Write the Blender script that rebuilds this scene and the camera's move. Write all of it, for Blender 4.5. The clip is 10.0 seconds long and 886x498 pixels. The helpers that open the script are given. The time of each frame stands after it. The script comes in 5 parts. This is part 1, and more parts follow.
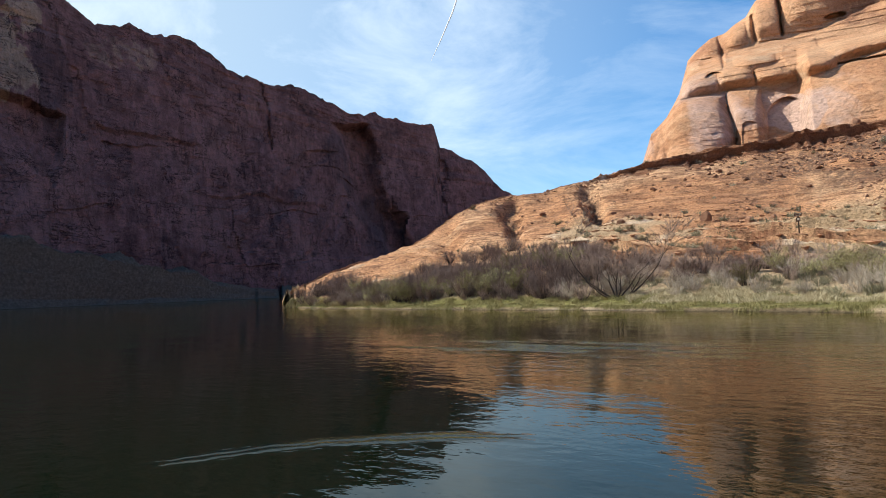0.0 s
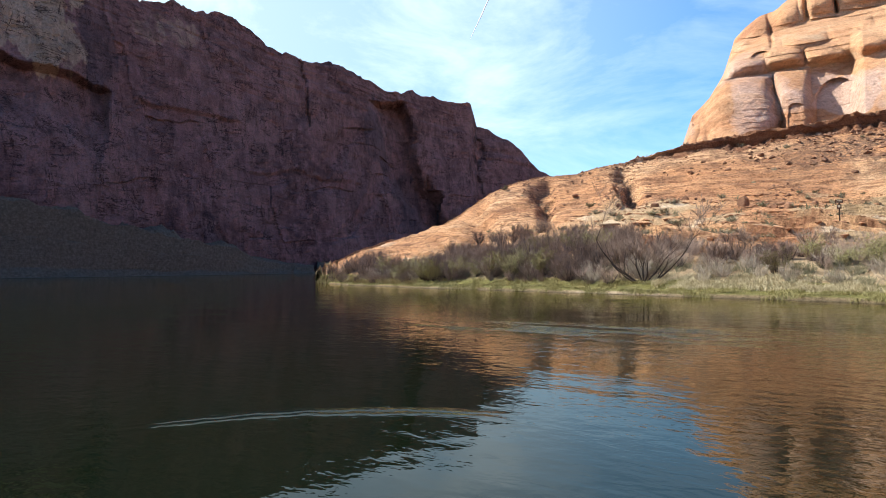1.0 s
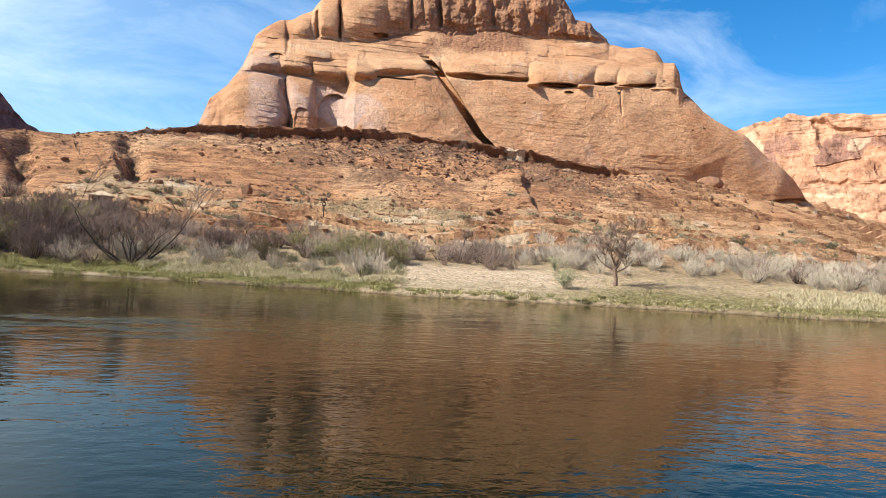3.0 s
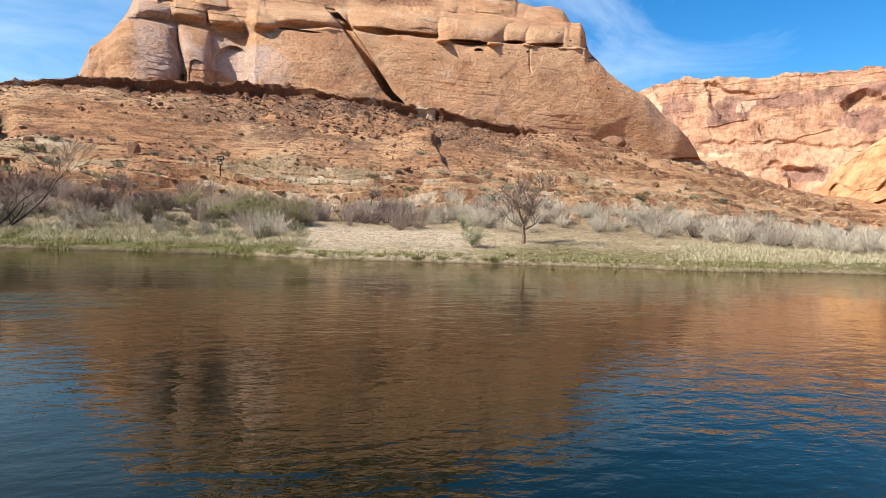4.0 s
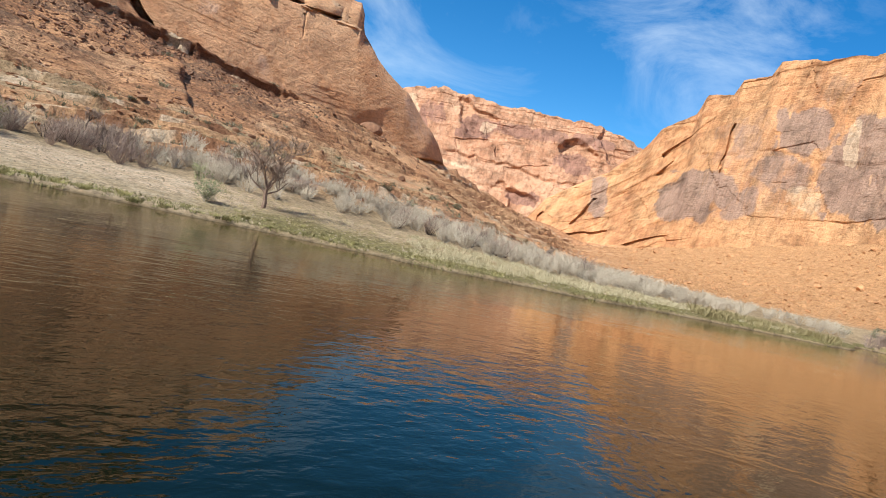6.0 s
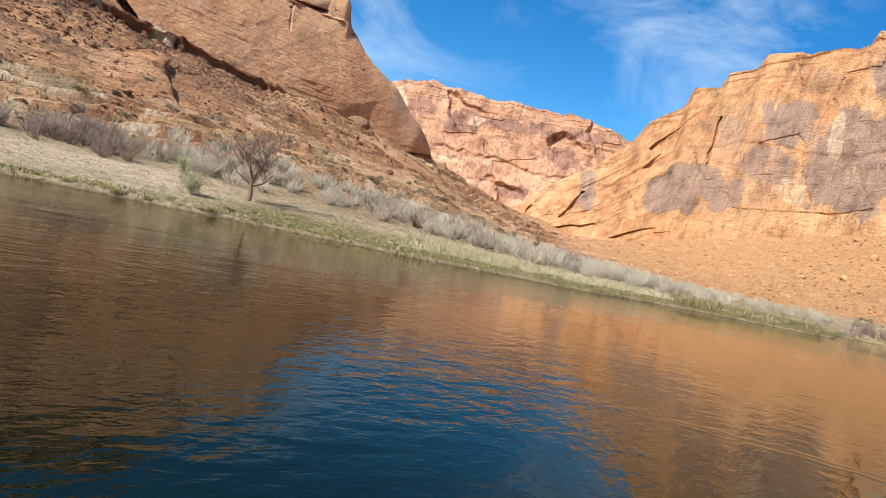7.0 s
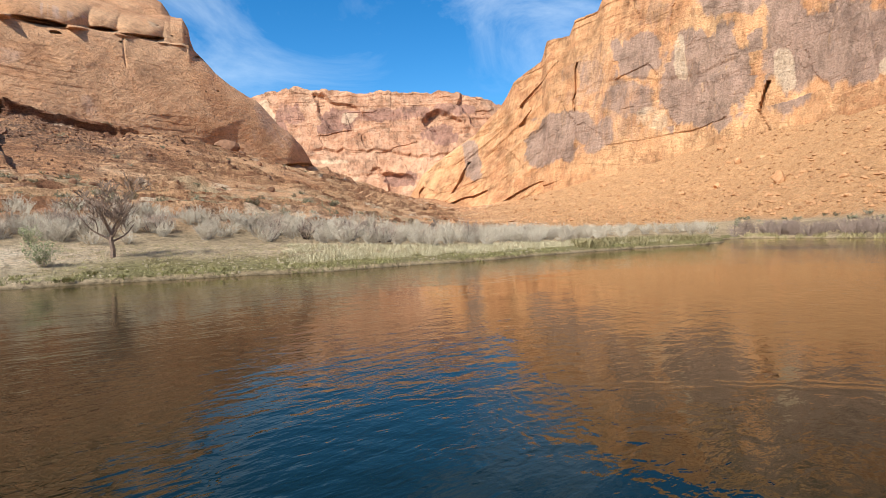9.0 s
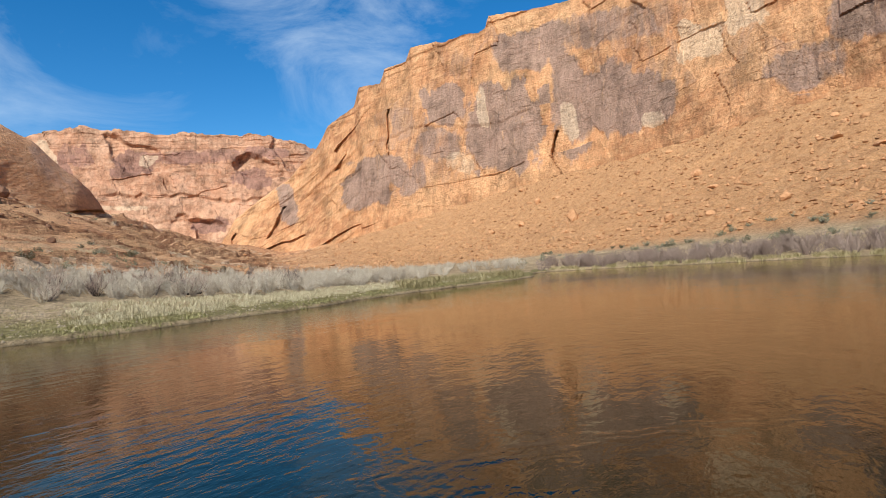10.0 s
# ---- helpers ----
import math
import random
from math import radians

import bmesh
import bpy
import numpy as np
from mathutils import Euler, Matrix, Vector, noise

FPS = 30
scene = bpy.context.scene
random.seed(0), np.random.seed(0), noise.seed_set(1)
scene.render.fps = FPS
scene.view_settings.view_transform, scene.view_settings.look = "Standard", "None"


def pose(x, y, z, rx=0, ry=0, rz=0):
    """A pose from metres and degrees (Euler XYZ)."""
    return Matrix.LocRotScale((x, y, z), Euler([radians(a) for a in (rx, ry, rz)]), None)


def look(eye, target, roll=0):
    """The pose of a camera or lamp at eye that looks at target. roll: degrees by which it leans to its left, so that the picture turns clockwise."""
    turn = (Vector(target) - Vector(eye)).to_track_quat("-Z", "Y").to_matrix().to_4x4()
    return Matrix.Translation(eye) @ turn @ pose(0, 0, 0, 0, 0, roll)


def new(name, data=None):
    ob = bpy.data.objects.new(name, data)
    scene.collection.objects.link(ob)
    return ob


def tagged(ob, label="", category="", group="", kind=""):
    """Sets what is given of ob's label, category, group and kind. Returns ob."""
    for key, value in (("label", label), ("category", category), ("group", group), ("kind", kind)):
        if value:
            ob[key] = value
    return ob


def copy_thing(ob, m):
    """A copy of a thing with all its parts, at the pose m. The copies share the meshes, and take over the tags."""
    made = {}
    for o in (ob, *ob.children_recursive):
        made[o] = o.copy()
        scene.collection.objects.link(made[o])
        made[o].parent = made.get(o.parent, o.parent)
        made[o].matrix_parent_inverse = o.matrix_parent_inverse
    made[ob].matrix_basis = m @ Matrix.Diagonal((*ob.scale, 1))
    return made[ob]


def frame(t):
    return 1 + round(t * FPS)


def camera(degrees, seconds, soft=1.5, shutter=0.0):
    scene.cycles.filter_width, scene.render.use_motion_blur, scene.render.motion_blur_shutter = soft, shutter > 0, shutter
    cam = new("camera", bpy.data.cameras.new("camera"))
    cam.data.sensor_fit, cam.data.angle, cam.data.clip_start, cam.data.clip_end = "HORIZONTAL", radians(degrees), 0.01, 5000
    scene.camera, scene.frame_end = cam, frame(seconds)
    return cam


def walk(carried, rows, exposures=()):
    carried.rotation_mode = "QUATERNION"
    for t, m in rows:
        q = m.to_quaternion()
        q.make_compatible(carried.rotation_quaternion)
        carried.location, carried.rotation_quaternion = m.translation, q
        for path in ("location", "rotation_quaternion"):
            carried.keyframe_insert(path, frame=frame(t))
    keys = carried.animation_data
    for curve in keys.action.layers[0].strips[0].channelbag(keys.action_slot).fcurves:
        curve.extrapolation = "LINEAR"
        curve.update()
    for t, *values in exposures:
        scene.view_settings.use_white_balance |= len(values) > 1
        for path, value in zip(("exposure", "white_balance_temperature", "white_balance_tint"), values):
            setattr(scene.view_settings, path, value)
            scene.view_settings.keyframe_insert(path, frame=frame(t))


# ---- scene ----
cam = camera(72.1, 10.0, soft=0.6)


def held(x, y, z, yaw, pitch, roll):
    return pose(x, y, z, 90 + pitch, 0, yaw) @ pose(0, 0, 0, 0, 0, roll)


# seconds, x, y, z, yaw, pitch, roll: a hand-held camera on a drifting boat
PATH = [
    (0.0, 0.00, 0.00, 1.85, 34.66, 3.74, -2.04),
    (0.5, 0.30, 0.11, 1.85, 41.91, 2.93, -1.59),
    (1.0, 0.68, 0.25, 1.85, 37.99, 1.89, -0.59),
    (1.5, 0.76, 0.55, 1.88, 21.77, 1.32, -0.56),
    (2.0, 0.77, 0.98, 1.90, 10.06, 2.06, 0.34),
    (2.5, 0.93, 1.58, 1.90, 0.00, 1.74, 1.32),
    (2.7, 1.02, 1.85, 1.89, -4.19, 1.67, 0.97),
    (3.8, 1.77, 3.38, 1.82, -7.64, -1.55, 5.27),
    (4.0, 1.88, 3.63, 1.81, -14.03, -2.23, 1.74),
    (4.5, 2.05, 4.15, 1.78, -29.19, -1.03, 0.44),
    (5.0, 2.11, 4.53, 1.76, -34.81, -0.57, 7.28),
    (5.5, 2.24, 4.76, 1.75, -37.71, -0.93, 10.91),
    (6.0, 2.33, 4.83, 1.73, -38.45, -1.28, 13.33),
    (6.2, 2.34, 4.79, 1.72, -38.74, -3.12, 16.28),
    (7.3, 2.35, 4.35, 1.62, -38.25, -0.87, 10.74),
    (7.5, 2.44, 4.33, 1.63, -34.44, -0.45, 9.65),
    (8.0, 2.68, 4.43, 1.69, -31.85, 0.67, -0.93),
    (8.5, 2.96, 4.60, 1.74, -35.24, -1.02, -2.32),
    (9.0, 3.45, 4.81, 1.76, -48.30, -1.56, -1.32),
    (9.5, 3.87, 5.19, 1.78, -64.24, -1.13, -3.45),
    (10.0, 4.33, 5.79, 1.81, -65.30, 1.68, -3.99),
]
# seconds, stops, kelvin, tint
EXPOSURES = [(0.0, 0.84, 6450, 5), (0.5, 1.15, 6450, 5), (1.0, 1.2, 6450, 5), (2.5, 1.06, 6500, 5), (4.5, 0.82, 6250, 4), (5.0, 0.80, 6250, 4), (6.0, 0.66, 6200, 4), (7.5, 0.70, 6200, 4), (8.0, 0.68, 6200, 4), (9.0, 0.65, 6200, 4), (9.5, 0.60, 6200, 4), (10.0, 0.38, 6100, 4)]
walk(cam, [(t, held(*row)) for t, *row in PATH], EXPOSURES)

# ---- light ----
SUN_YAW, SUN_UP = 97.0, 44.0       # degrees to the left of +y, degrees above the horizon
world = bpy.data.worlds.new("world")
scene.world = world
world.use_nodes = True
wn = world.node_tree
wn.nodes.clear()
w_out, w_bg, w_sky = (wn.nodes.new(k) for k in ("ShaderNodeOutputWorld", "ShaderNodeBackground", "ShaderNodeTexSky"))
w_sky.sky_type, w_sky.sun_disc = "NISHITA", False
w_sky.sun_elevation, w_sky.sun_rotation = radians(SUN_UP), radians(-SUN_YAW)
w_sky.altitude, w_sky.air_density, w_sky.dust_density, w_sky.ozone_density = 900, 1.0, 0.25, 3.0
w_bg.inputs["Strength"].default_value = 0.105
# thin high cloud, streaked
w_tc, w_map, w_n1, w_n2, w_r1, w_r2, w_mul, w_mix = (wn.nodes.new(k) for k in (
    "ShaderNodeTexCoord", "ShaderNodeMapping", "ShaderNodeTexNoise", "ShaderNodeTexNoise", "ShaderNodeValToRGB", "ShaderNodeValToRGB",
    "ShaderNodeMath", "ShaderNodeMixRGB"))
w_map.inputs["Rotation"].default_value = (0.25, 0.1, 0.6)
w_map.inputs["Scale"].default_value = (1.3, 2.6, 5.0)
w_n1.inputs["Scale"].default_value, w_n1.inputs["Detail"].default_value, w_n1.inputs["Roughness"].default_value = 1.6, 8, 0.62
w_n1.inputs["Distortion"].default_value = 0.6
w_n2.inputs["Scale"].default_value, w_n2.inputs["Detail"].default_value = 0.9, 3
w_r1.color_ramp.elements[0].position, w_r1.color_ramp.elements[1].position = 0.45, 0.85
w_r2.color_ramp.elements[0].position, w_r2.color_ramp.elements[1].position = 0.52, 0.80
w_mul.operation = "MULTIPLY"
w_mix.inputs[2].default_value = (7.5, 7.9, 8.3, 1)
w_sat = wn.nodes.new("ShaderNodeHueSaturation")
w_sat.inputs["Saturation"].default_value = 1.36
# the cirrus is thickest toward the upstream side
w_dot, w_rng, w_max = wn.nodes.new("ShaderNodeVectorMath"), wn.nodes.new("ShaderNodeMapRange"), wn.nodes.new("ShaderNodeMath")
w_dot.operation, w_max.operation = "DOT_PRODUCT", "MAXIMUM"
w_dot.inputs[1].default_value = (-0.62, 0.62, 0.48)
w_rng.inputs["From Min"].default_value, w_rng.inputs["From Max"].default_value, w_rng.inputs["To Max"].default_value = 0.70, 1.0, 0.6
w_dot2, w_rng2, w_max2 = wn.nodes.new("ShaderNodeVectorMath"), wn.nodes.new("ShaderNodeMapRange"), wn.nodes.new("ShaderNodeMath")
w_dot2.operation, w_max2.operation = "DOT_PRODUCT", "MAXIMUM"
w_dot2.inputs[1].default_value = (0.763, 0.495, 0.415)
w_rng2.inputs["From Min"].default_value, w_rng2.inputs["From Max"].default_value = 0.972, 0.996
w_rng2.inputs["To Max"].default_value = 0.6
for a, b in ((w_tc.outputs["Generated"], w_map.inputs["Vector"]), (w_map.outputs[0], w_n1.inputs["Vector"]), (w_tc.outputs["Generated"], w_n2.inputs["Vector"]),
             (w_n1.outputs["Fac"], w_r1.inputs[0]), (w_n2.outputs["Fac"], w_r2.inputs[0]), (w_r1.outputs[0], w_mul.inputs[0]),
             (w_tc.outputs["Generated"], w_dot.inputs[0]), (w_dot.outputs["Value"], w_rng.inputs["Value"]), (w_r2.outputs[0], w_max.inputs[0]), (w_rng.outputs[0], w_max.inputs[1]), (w_tc.outputs["Generated"], w_dot2.inputs[0]), (w_dot2.outputs["Value"], w_rng2.inputs["Value"]), (w_max.outputs[0], w_max2.inputs[0]), (w_rng2.outputs[0], w_max2.inputs[1]), (w_max2.outputs[0], w_mul.inputs[1]),
             (w_mul.outputs[0], w_mix.inputs[0]), (w_sky.outputs[0], w_sat.inputs["Color"]), (w_mix.outputs[0], w_bg.inputs["Color"]), (w_bg.outputs[0], w_out.inputs[0])):
    wn.links.new(a, b)
# a milky veil that thickens towards the sun
w_dot3, w_rng3, w_veil = wn.nodes.new("ShaderNodeVectorMath"), wn.nodes.new("ShaderNodeMapRange"), wn.nodes.new("ShaderNodeMixRGB")
w_dot3.operation = "DOT_PRODUCT"
w_dot3.inputs[1].default_value = (-0.95, -0.12, 0.28)
w_rng3.inputs["From Min"].default_value, w_rng3.inputs["From Max"].default_value, w_rng3.inputs["To Max"].default_value = 0.0, 0.92, 1.0
w_veil.inputs[2].default_value = (3.4, 4.2, 5.1, 1)
for a, b in ((w_tc.outputs["Generated"], w_dot3.inputs[0]), (w_dot3.outputs["Value"], w_rng3.inputs["Value"]), (w_rng3.outputs[0], w_veil.inputs[0]), (w_sat.outputs[0], w_veil.inputs[1]), (w_veil.outputs[0], w_mix.inputs[1])):
    wn.links.new(a, b)
sun = new("sun", bpy.data.lights.new("sun", "SUN"))
sun.data.energy, sun.data.angle, sun.data.color = 5.0, radians(0.5), (1.0, 0.93, 0.82)
to_sun = Vector((-math.sin(radians(SUN_YAW)) * math.cos(radians(SUN_UP)), math.cos(radians(SUN_YAW)) * math.cos(radians(SUN_UP)), math.sin(radians(SUN_UP))))
sun.matrix_world = look(to_sun * 500, (0, 0, 0))


# ---- noise and meshes ----
def hashed(i, j, k, seed):
    h = (i.astype(np.int64) * 374761393 + j.astype(np.int64) * 668265263 + k.astype(np.int64) * 2147483647 + seed * 1274126177) & 0xFFFFFFFF
    h = ((h ^ (h >> 13)) * 1274126177) & 0xFFFFFFFF
    h = ((h ^ (h >> 16)) * 2246822519) & 0xFFFFFFFF
    return ((h ^ (h >> 15)) & 0xFFFFFF) / float(0xFFFFFF)


def value(x, y, z, seed=0):
    """Smooth noise from -1 to 1."""
    x, y, z = np.broadcast_arrays(x, y, z)
    i, j, k = np.floor(x), np.floor(y), np.floor(z)
    u, v, w = x - i, y - j, z - k
    u, v, w = (q * q * q * (q * (q * 6 - 15) + 10) for q in (u, v, w))
    total = 0
    for a in (0, 1):
        for b in (0, 1):
            for c in (0, 1):
                total = total + (u if a else 1 - u) * (v if b else 1 - v) * (w if c else 1 - w) * hashed(i + a, j + b, k + c, seed)
    return 2 * total - 1


def fbm(x, y, z, octaves=4, seed=0, gain=0.5, ridged=False):
    total, amp, norm = 0, 1.0, 0.0
    for o in range(octaves):
        n = value(x * 2.03 ** o + 17.3 * o, y * 2.03 ** o + 5.1 * o, z * 2.03 ** o + 9.7 * o, seed + o)
        total, norm, amp = total + amp * (1 - 2 * np.abs(n) if ridged else n), norm + amp, amp * gain
    return total / norm


def step(x, a, b):
    q = np.clip((x - a) / (b - a), 0, 1)
    return q * q * (3 - 2 * q)


def grid_object(name, p, material, wrap=False, smooth=True, masks=None, parent=None):
    """A mesh from a grid of places (rows, columns, 3), with named masks a vertex."""
    nu, nv = p.shape[:2]
    i, j = np.meshgrid(np.arange(nu if wrap else nu - 1), np.arange(nv - 1), indexing="ij")
    a, b = i * nv + j, ((i + 1) % nu) * nv + j
    quads = np.stack([a, b, b + 1, a + 1], -1).reshape(-1, 4)
    me = bpy.data.meshes.new(name)
    me.vertices.add(nu * nv)
    me.vertices.foreach_set("co", p.reshape(-1).astype(np.float32))
    me.loops.add(quads.size)
    me.loops.foreach_set("vertex_index", quads.reshape(-1).astype(np.int32))
    me.polygons.add(len(quads))
    me.polygons.foreach_set("loop_start", np.arange(0, quads.size, 4, dtype=np.int32))
    me.polygons.foreach_set("use_smooth", np.full(len(quads), smooth))
    for key, values in (masks or {}).items():
        me.attributes.new(key, "FLOAT", "POINT").data.foreach_set("value", np.broadcast_to(values, (nu, nv)).reshape(-1).astype(np.float32))
    me.update(calc_edges=True)
    me.validate()
    me.materials.append(material)
    ob = new(name, me)
    ob.parent = parent
    return ob


# ---- materials ----
class Nodes:
    """A small writer of node materials."""

    def __init__(self, name, roughness=0.9, specular=0.25):
        self.mat = bpy.data.materials.new(name)
        self.mat.use_nodes = True
        self.t = self.mat.node_tree
        self.bsdf = self.t.nodes["Principled BSDF"]
        self.bsdf.inputs["Roughness"].default_value = roughness
        self.bsdf.inputs["Specular IOR Level"].default_value = specular
        self.place = self.add("ShaderNodeNewGeometry").outputs["Position"]

    def add(self, kind, **settings):
        n = self.t.nodes.new(kind)
        for key, v in settings.items():
            n.inputs[key.replace("_", " ")].default_value = v
        return n

    def link(self, a, b):
        self.t.links.new(a, b)
        return b

    def scaled(self, scale, turn=(0, 0, 0), source=None):
        m = self.add("ShaderNodeMapping", Scale=scale, Rotation=turn)
        self.link(source or self.place, m.inputs["Vector"])
        return m.outputs[0]

    def noise(self, scale, detail=4, rough=0.55, stretch=(1, 1, 1), turn=(0, 0, 0), bend=0.0, source=None):
        n = self.add("ShaderNodeTexNoise", Scale=scale, Detail=detail, Roughness=rough, Distortion=bend)
        self.link(self.scaled(stretch, turn, source), n.inputs["Vector"])
        return n.outputs["Fac"]

    def ramp(self, fac, stops):
        n = self.add("ShaderNodeValToRGB")
        e = n.color_ramp.elements
        while len(e) < len(stops):
            e.new(0.5)
        for el, (p, c) in zip(e, stops):
            el.position, el.color = p, (*c, 1) if len(c) == 3 else (c[0], c[0], c[0], 1)
        self.link(fac, n.inputs[0])
        return n.outputs[0]

    def mask(self, fac, lo, hi):
        n = self.add("ShaderNodeMapRange", From_Min=lo, From_Max=hi)
        self.link(fac, n.inputs["Value"])
        return n.outputs[0]

    def attribute(self, name):
        n = self.add("ShaderNodeAttribute")
        n.attribute_name = name
        return n.outputs["Fac"]

    def mix(self, fac, a, b, mode="MIX"):
        n = self.add("ShaderNodeMixRGB")
        n.blend_type = mode
        for v, slot in ((fac, n.inputs[0]), (a, n.inputs[1]), (b, n.inputs[2])):
            if isinstance(v, (float, int)):
                slot.default_value = v
            elif isinstance(v, tuple):
                slot.default_value = (*v, 1)
            else:
                self.link(v, slot)
        return n.outputs[0]

    def math(self, op, a, b):
        n = self.add("ShaderNodeMath")
        n.operation = op
        for v, slot in ((a, n.inputs[0]), (b, n.inputs[1])):
            if isinstance(v, (float, int)):
                slot.default_value = v
            else:
                self.link(v, slot)
        return n.outputs[0]

    def finish(self, colour, height=None, strength=0.5, distance=0.3):
        if isinstance(colour, tuple):
            self.bsdf.inputs["Base Color"].default_value = (*colour, 1)
        else:
            self.link(colour, self.bsdf.inputs["Base Color"])
        if height is not None:
            b = self.add("ShaderNodeBump", Strength=strength, Distance=distance)
            self.link(height, b.inputs["Height"])
            self.link(b.outputs[0], self.bsdf.inputs["Normal"])
        return self.mat


def sandstone(name, warm, pale, dark, banding=0.3, varnish_tint=(0.215, 0.165, 0.155), contrast=1.0, jointed=0.2, scar_tint=(0.62, 0.47, 0.33)):
    """Bedded canyon sandstone: mottled colour, thin beds, and desert varnish that runs down it in curtains."""
    n = Nodes(name, 0.92, 0.15)
    big = n.noise(0.022, 6, 0.62, bend=0.8)
    mid = n.noise(0.13, 7, 0.65, (1, 1, 1.5))
    c = n.ramp(big, [(0.32, dark), (0.5, warm), (0.68, pale)])
    c = n.mix(n.mask(mid, 0.45, 0.62), c, n.mix(0.5, warm, pale))
    c = n.mix(n.math("MULTIPLY", n.mask(n.noise(0.3, 6, 0.7, (1, 1, 0.6)), 0.54, 0.66), 0.5 * contrast), c, dark)
    bed = n.noise(0.55, 5, 0.65, (0.12, 0.12, 1.0), (0.05, 0.03, 0), 0.6)
    c = n.mix(n.math("MULTIPLY", n.mask(bed, 0.55, 0.68), banding), c, dark)
    bed2 = n.noise(1.7, 4, 0.65, (0.10, 0.10, 1.0), (-0.06, 0.05, 0), 0.6)
    c = n.mix(n.math("MULTIPLY", n.mask(bed2, 0.56, 0.68), banding), c, tuple(0.7 * q for q in dark))
    bent = n.add("ShaderNodeVectorMath")
    bent.operation = "MULTIPLY_ADD"
    wander = n.add("ShaderNodeTexNoise", Scale=0.12, Detail=5)
    n.link(n.place, wander.inputs["Vector"])
    n.link(wander.outputs["Color"], bent.inputs[0])
    bent.inputs[1].default_value = (9, 9, 9)
    n.link(n.place, bent.inputs[2])
    cracks = n.add("ShaderNodeTexVoronoi", Scale=0.075)
    cracks.feature = "DISTANCE_TO_EDGE"
    n.link(n.scaled((1, 1, 0.55), source=bent.outputs[0]), cracks.inputs["Vector"])
    crack = n.math("MULTIPLY", n.mask(cracks.outputs["Distance"], 0.018, 0.004), n.mask(n.noise(0.06, 3, 0.5), 0.54, 0.62))
    c = n.mix(n.math("MULTIPLY", crack, jointed), c, tuple(0.45 * q for q in dark))
    coat = n.attribute("varnish")
    curtain = n.noise(0.16, 7, 0.68, (1, 1, 0.3), bend=0.6)
    edge = n.math("ADD", coat, n.math("MULTIPLY", n.math("SUBTRACT", curtain, 0.5), 1.1))
    c = n.mix(n.math("MULTIPLY", n.mask(edge, 0.24, 0.66), 0.85), c, varnish_tint)
    streak = n.noise(0.5, 5, 0.62, (1, 1, 0.045))
    c = n.mix(n.math("MULTIPLY", n.mask(streak, 0.56, 0.70), n.math("MULTIPLY", coat, 0.7)), c, tuple(0.68 * q for q in varnish_tint))
    c = n.mix(n.math("MULTIPLY", n.mask(n.noise(0.37, 5, 0.62, (1, 1, 0.05)), 0.62, 0.70), n.math("MULTIPLY", coat, 0.5)), c, pale)
    scar = n.math("ADD", n.attribute("scar"), n.math("MULTIPLY", n.math("SUBTRACT", n.noise(0.2, 5, 0.6, (1, 1, 0.5)), 0.5), 0.9))
    c = n.mix(n.math("MULTIPLY", n.mask(scar, 0.34, 0.66), 0.55), c, scar_tint)
    c = n.mix(n.math("MULTIPLY", n.attribute("fallen"), n.mask(n.noise(0.9, 6, 0.7), 0.3, 0.5)), c, (0.26, 0.125, 0.075))
    grain = n.noise(1.3, 9, 0.72)
    stain = n.noise(0.34, 6, 0.66, (1, 1, 0.10), bend=0.3)
    steep = n.mask(n.math("ABSOLUTE", n.math("SUBTRACT", n.noise(0.11, 6, 0.6, (1, 1, 0.32), (0.1, 0.12, 0), 0.8), 0.5), 0.0), 0.010, 0.002)
    level = n.mask(n.math("ABSOLUTE", n.math("SUBTRACT", n.noise(0.16, 6, 0.62, (0.28, 0.28, 1.6), (0.06, -0.05, 0), 0.5), 0.5), 0.0), 0.014, 0.003)
    seams = n.math("MULTIPLY", n.math("MAXIMUM", steep, level), n.mask(n.noise(0.09, 4, 0.6), 0.44, 0.56))
    c = n.mix(n.math("MULTIPLY", seams, min(2.4 * jointed, 0.8)), c, tuple(0.5 * q for q in dark))
    c = n.mix(0.35 * contrast, c, n.ramp(stain, [(0.36, (0.42,)), (0.5, (1.0,)), (0.66, (1.25,))]), "MULTIPLY")
    blotch = n.noise(0.07, 7, 0.7)
    c = n.mix(0.75 * contrast, c, n.ramp(blotch, [(0.36, (0.5,)), (0.5, (1.0,)), (0.66, (1.22,))]), "MULTIPLY")
    c = n.mix(0.6, c, n.ramp(grain, [(0.34, (0.5,)), (0.5, (1.0,)), (0.7, (1.25,))]), "MULTIPLY")
    grain = n.math("SUBTRACT", n.math("SUBTRACT", grain, n.math("MULTIPLY", crack, jointed)), n.math("MULTIPLY", seams, 2.0 * jointed))
    h = n.math("ADD", n.math("MULTIPLY", grain, 0.7), n.math("ADD", n.math("MULTIPLY", bed, 0.35), n.math("MULTIPLY", bed2, 0.3)))
    return n.finish(c, h, 1.0, 1.0)


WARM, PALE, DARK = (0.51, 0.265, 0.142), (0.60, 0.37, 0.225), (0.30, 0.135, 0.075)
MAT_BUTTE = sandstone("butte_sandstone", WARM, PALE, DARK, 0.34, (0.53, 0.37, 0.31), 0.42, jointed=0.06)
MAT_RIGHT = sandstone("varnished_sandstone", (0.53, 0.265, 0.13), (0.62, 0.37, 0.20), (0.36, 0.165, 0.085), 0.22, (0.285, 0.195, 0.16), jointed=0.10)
# the same sandstone, darkened and purpled to carry the left wall's shade
MAT_LEFT = sandstone("shade_toned_sandstone", (0.165, 0.085, 0.086), (0.24, 0.132, 0.125), (0.09, 0.048, 0.052), 0.25, (0.09, 0.056, 0.064), 0.8, jointed=0.33, scar_tint=(0.42, 0.31, 0.22))
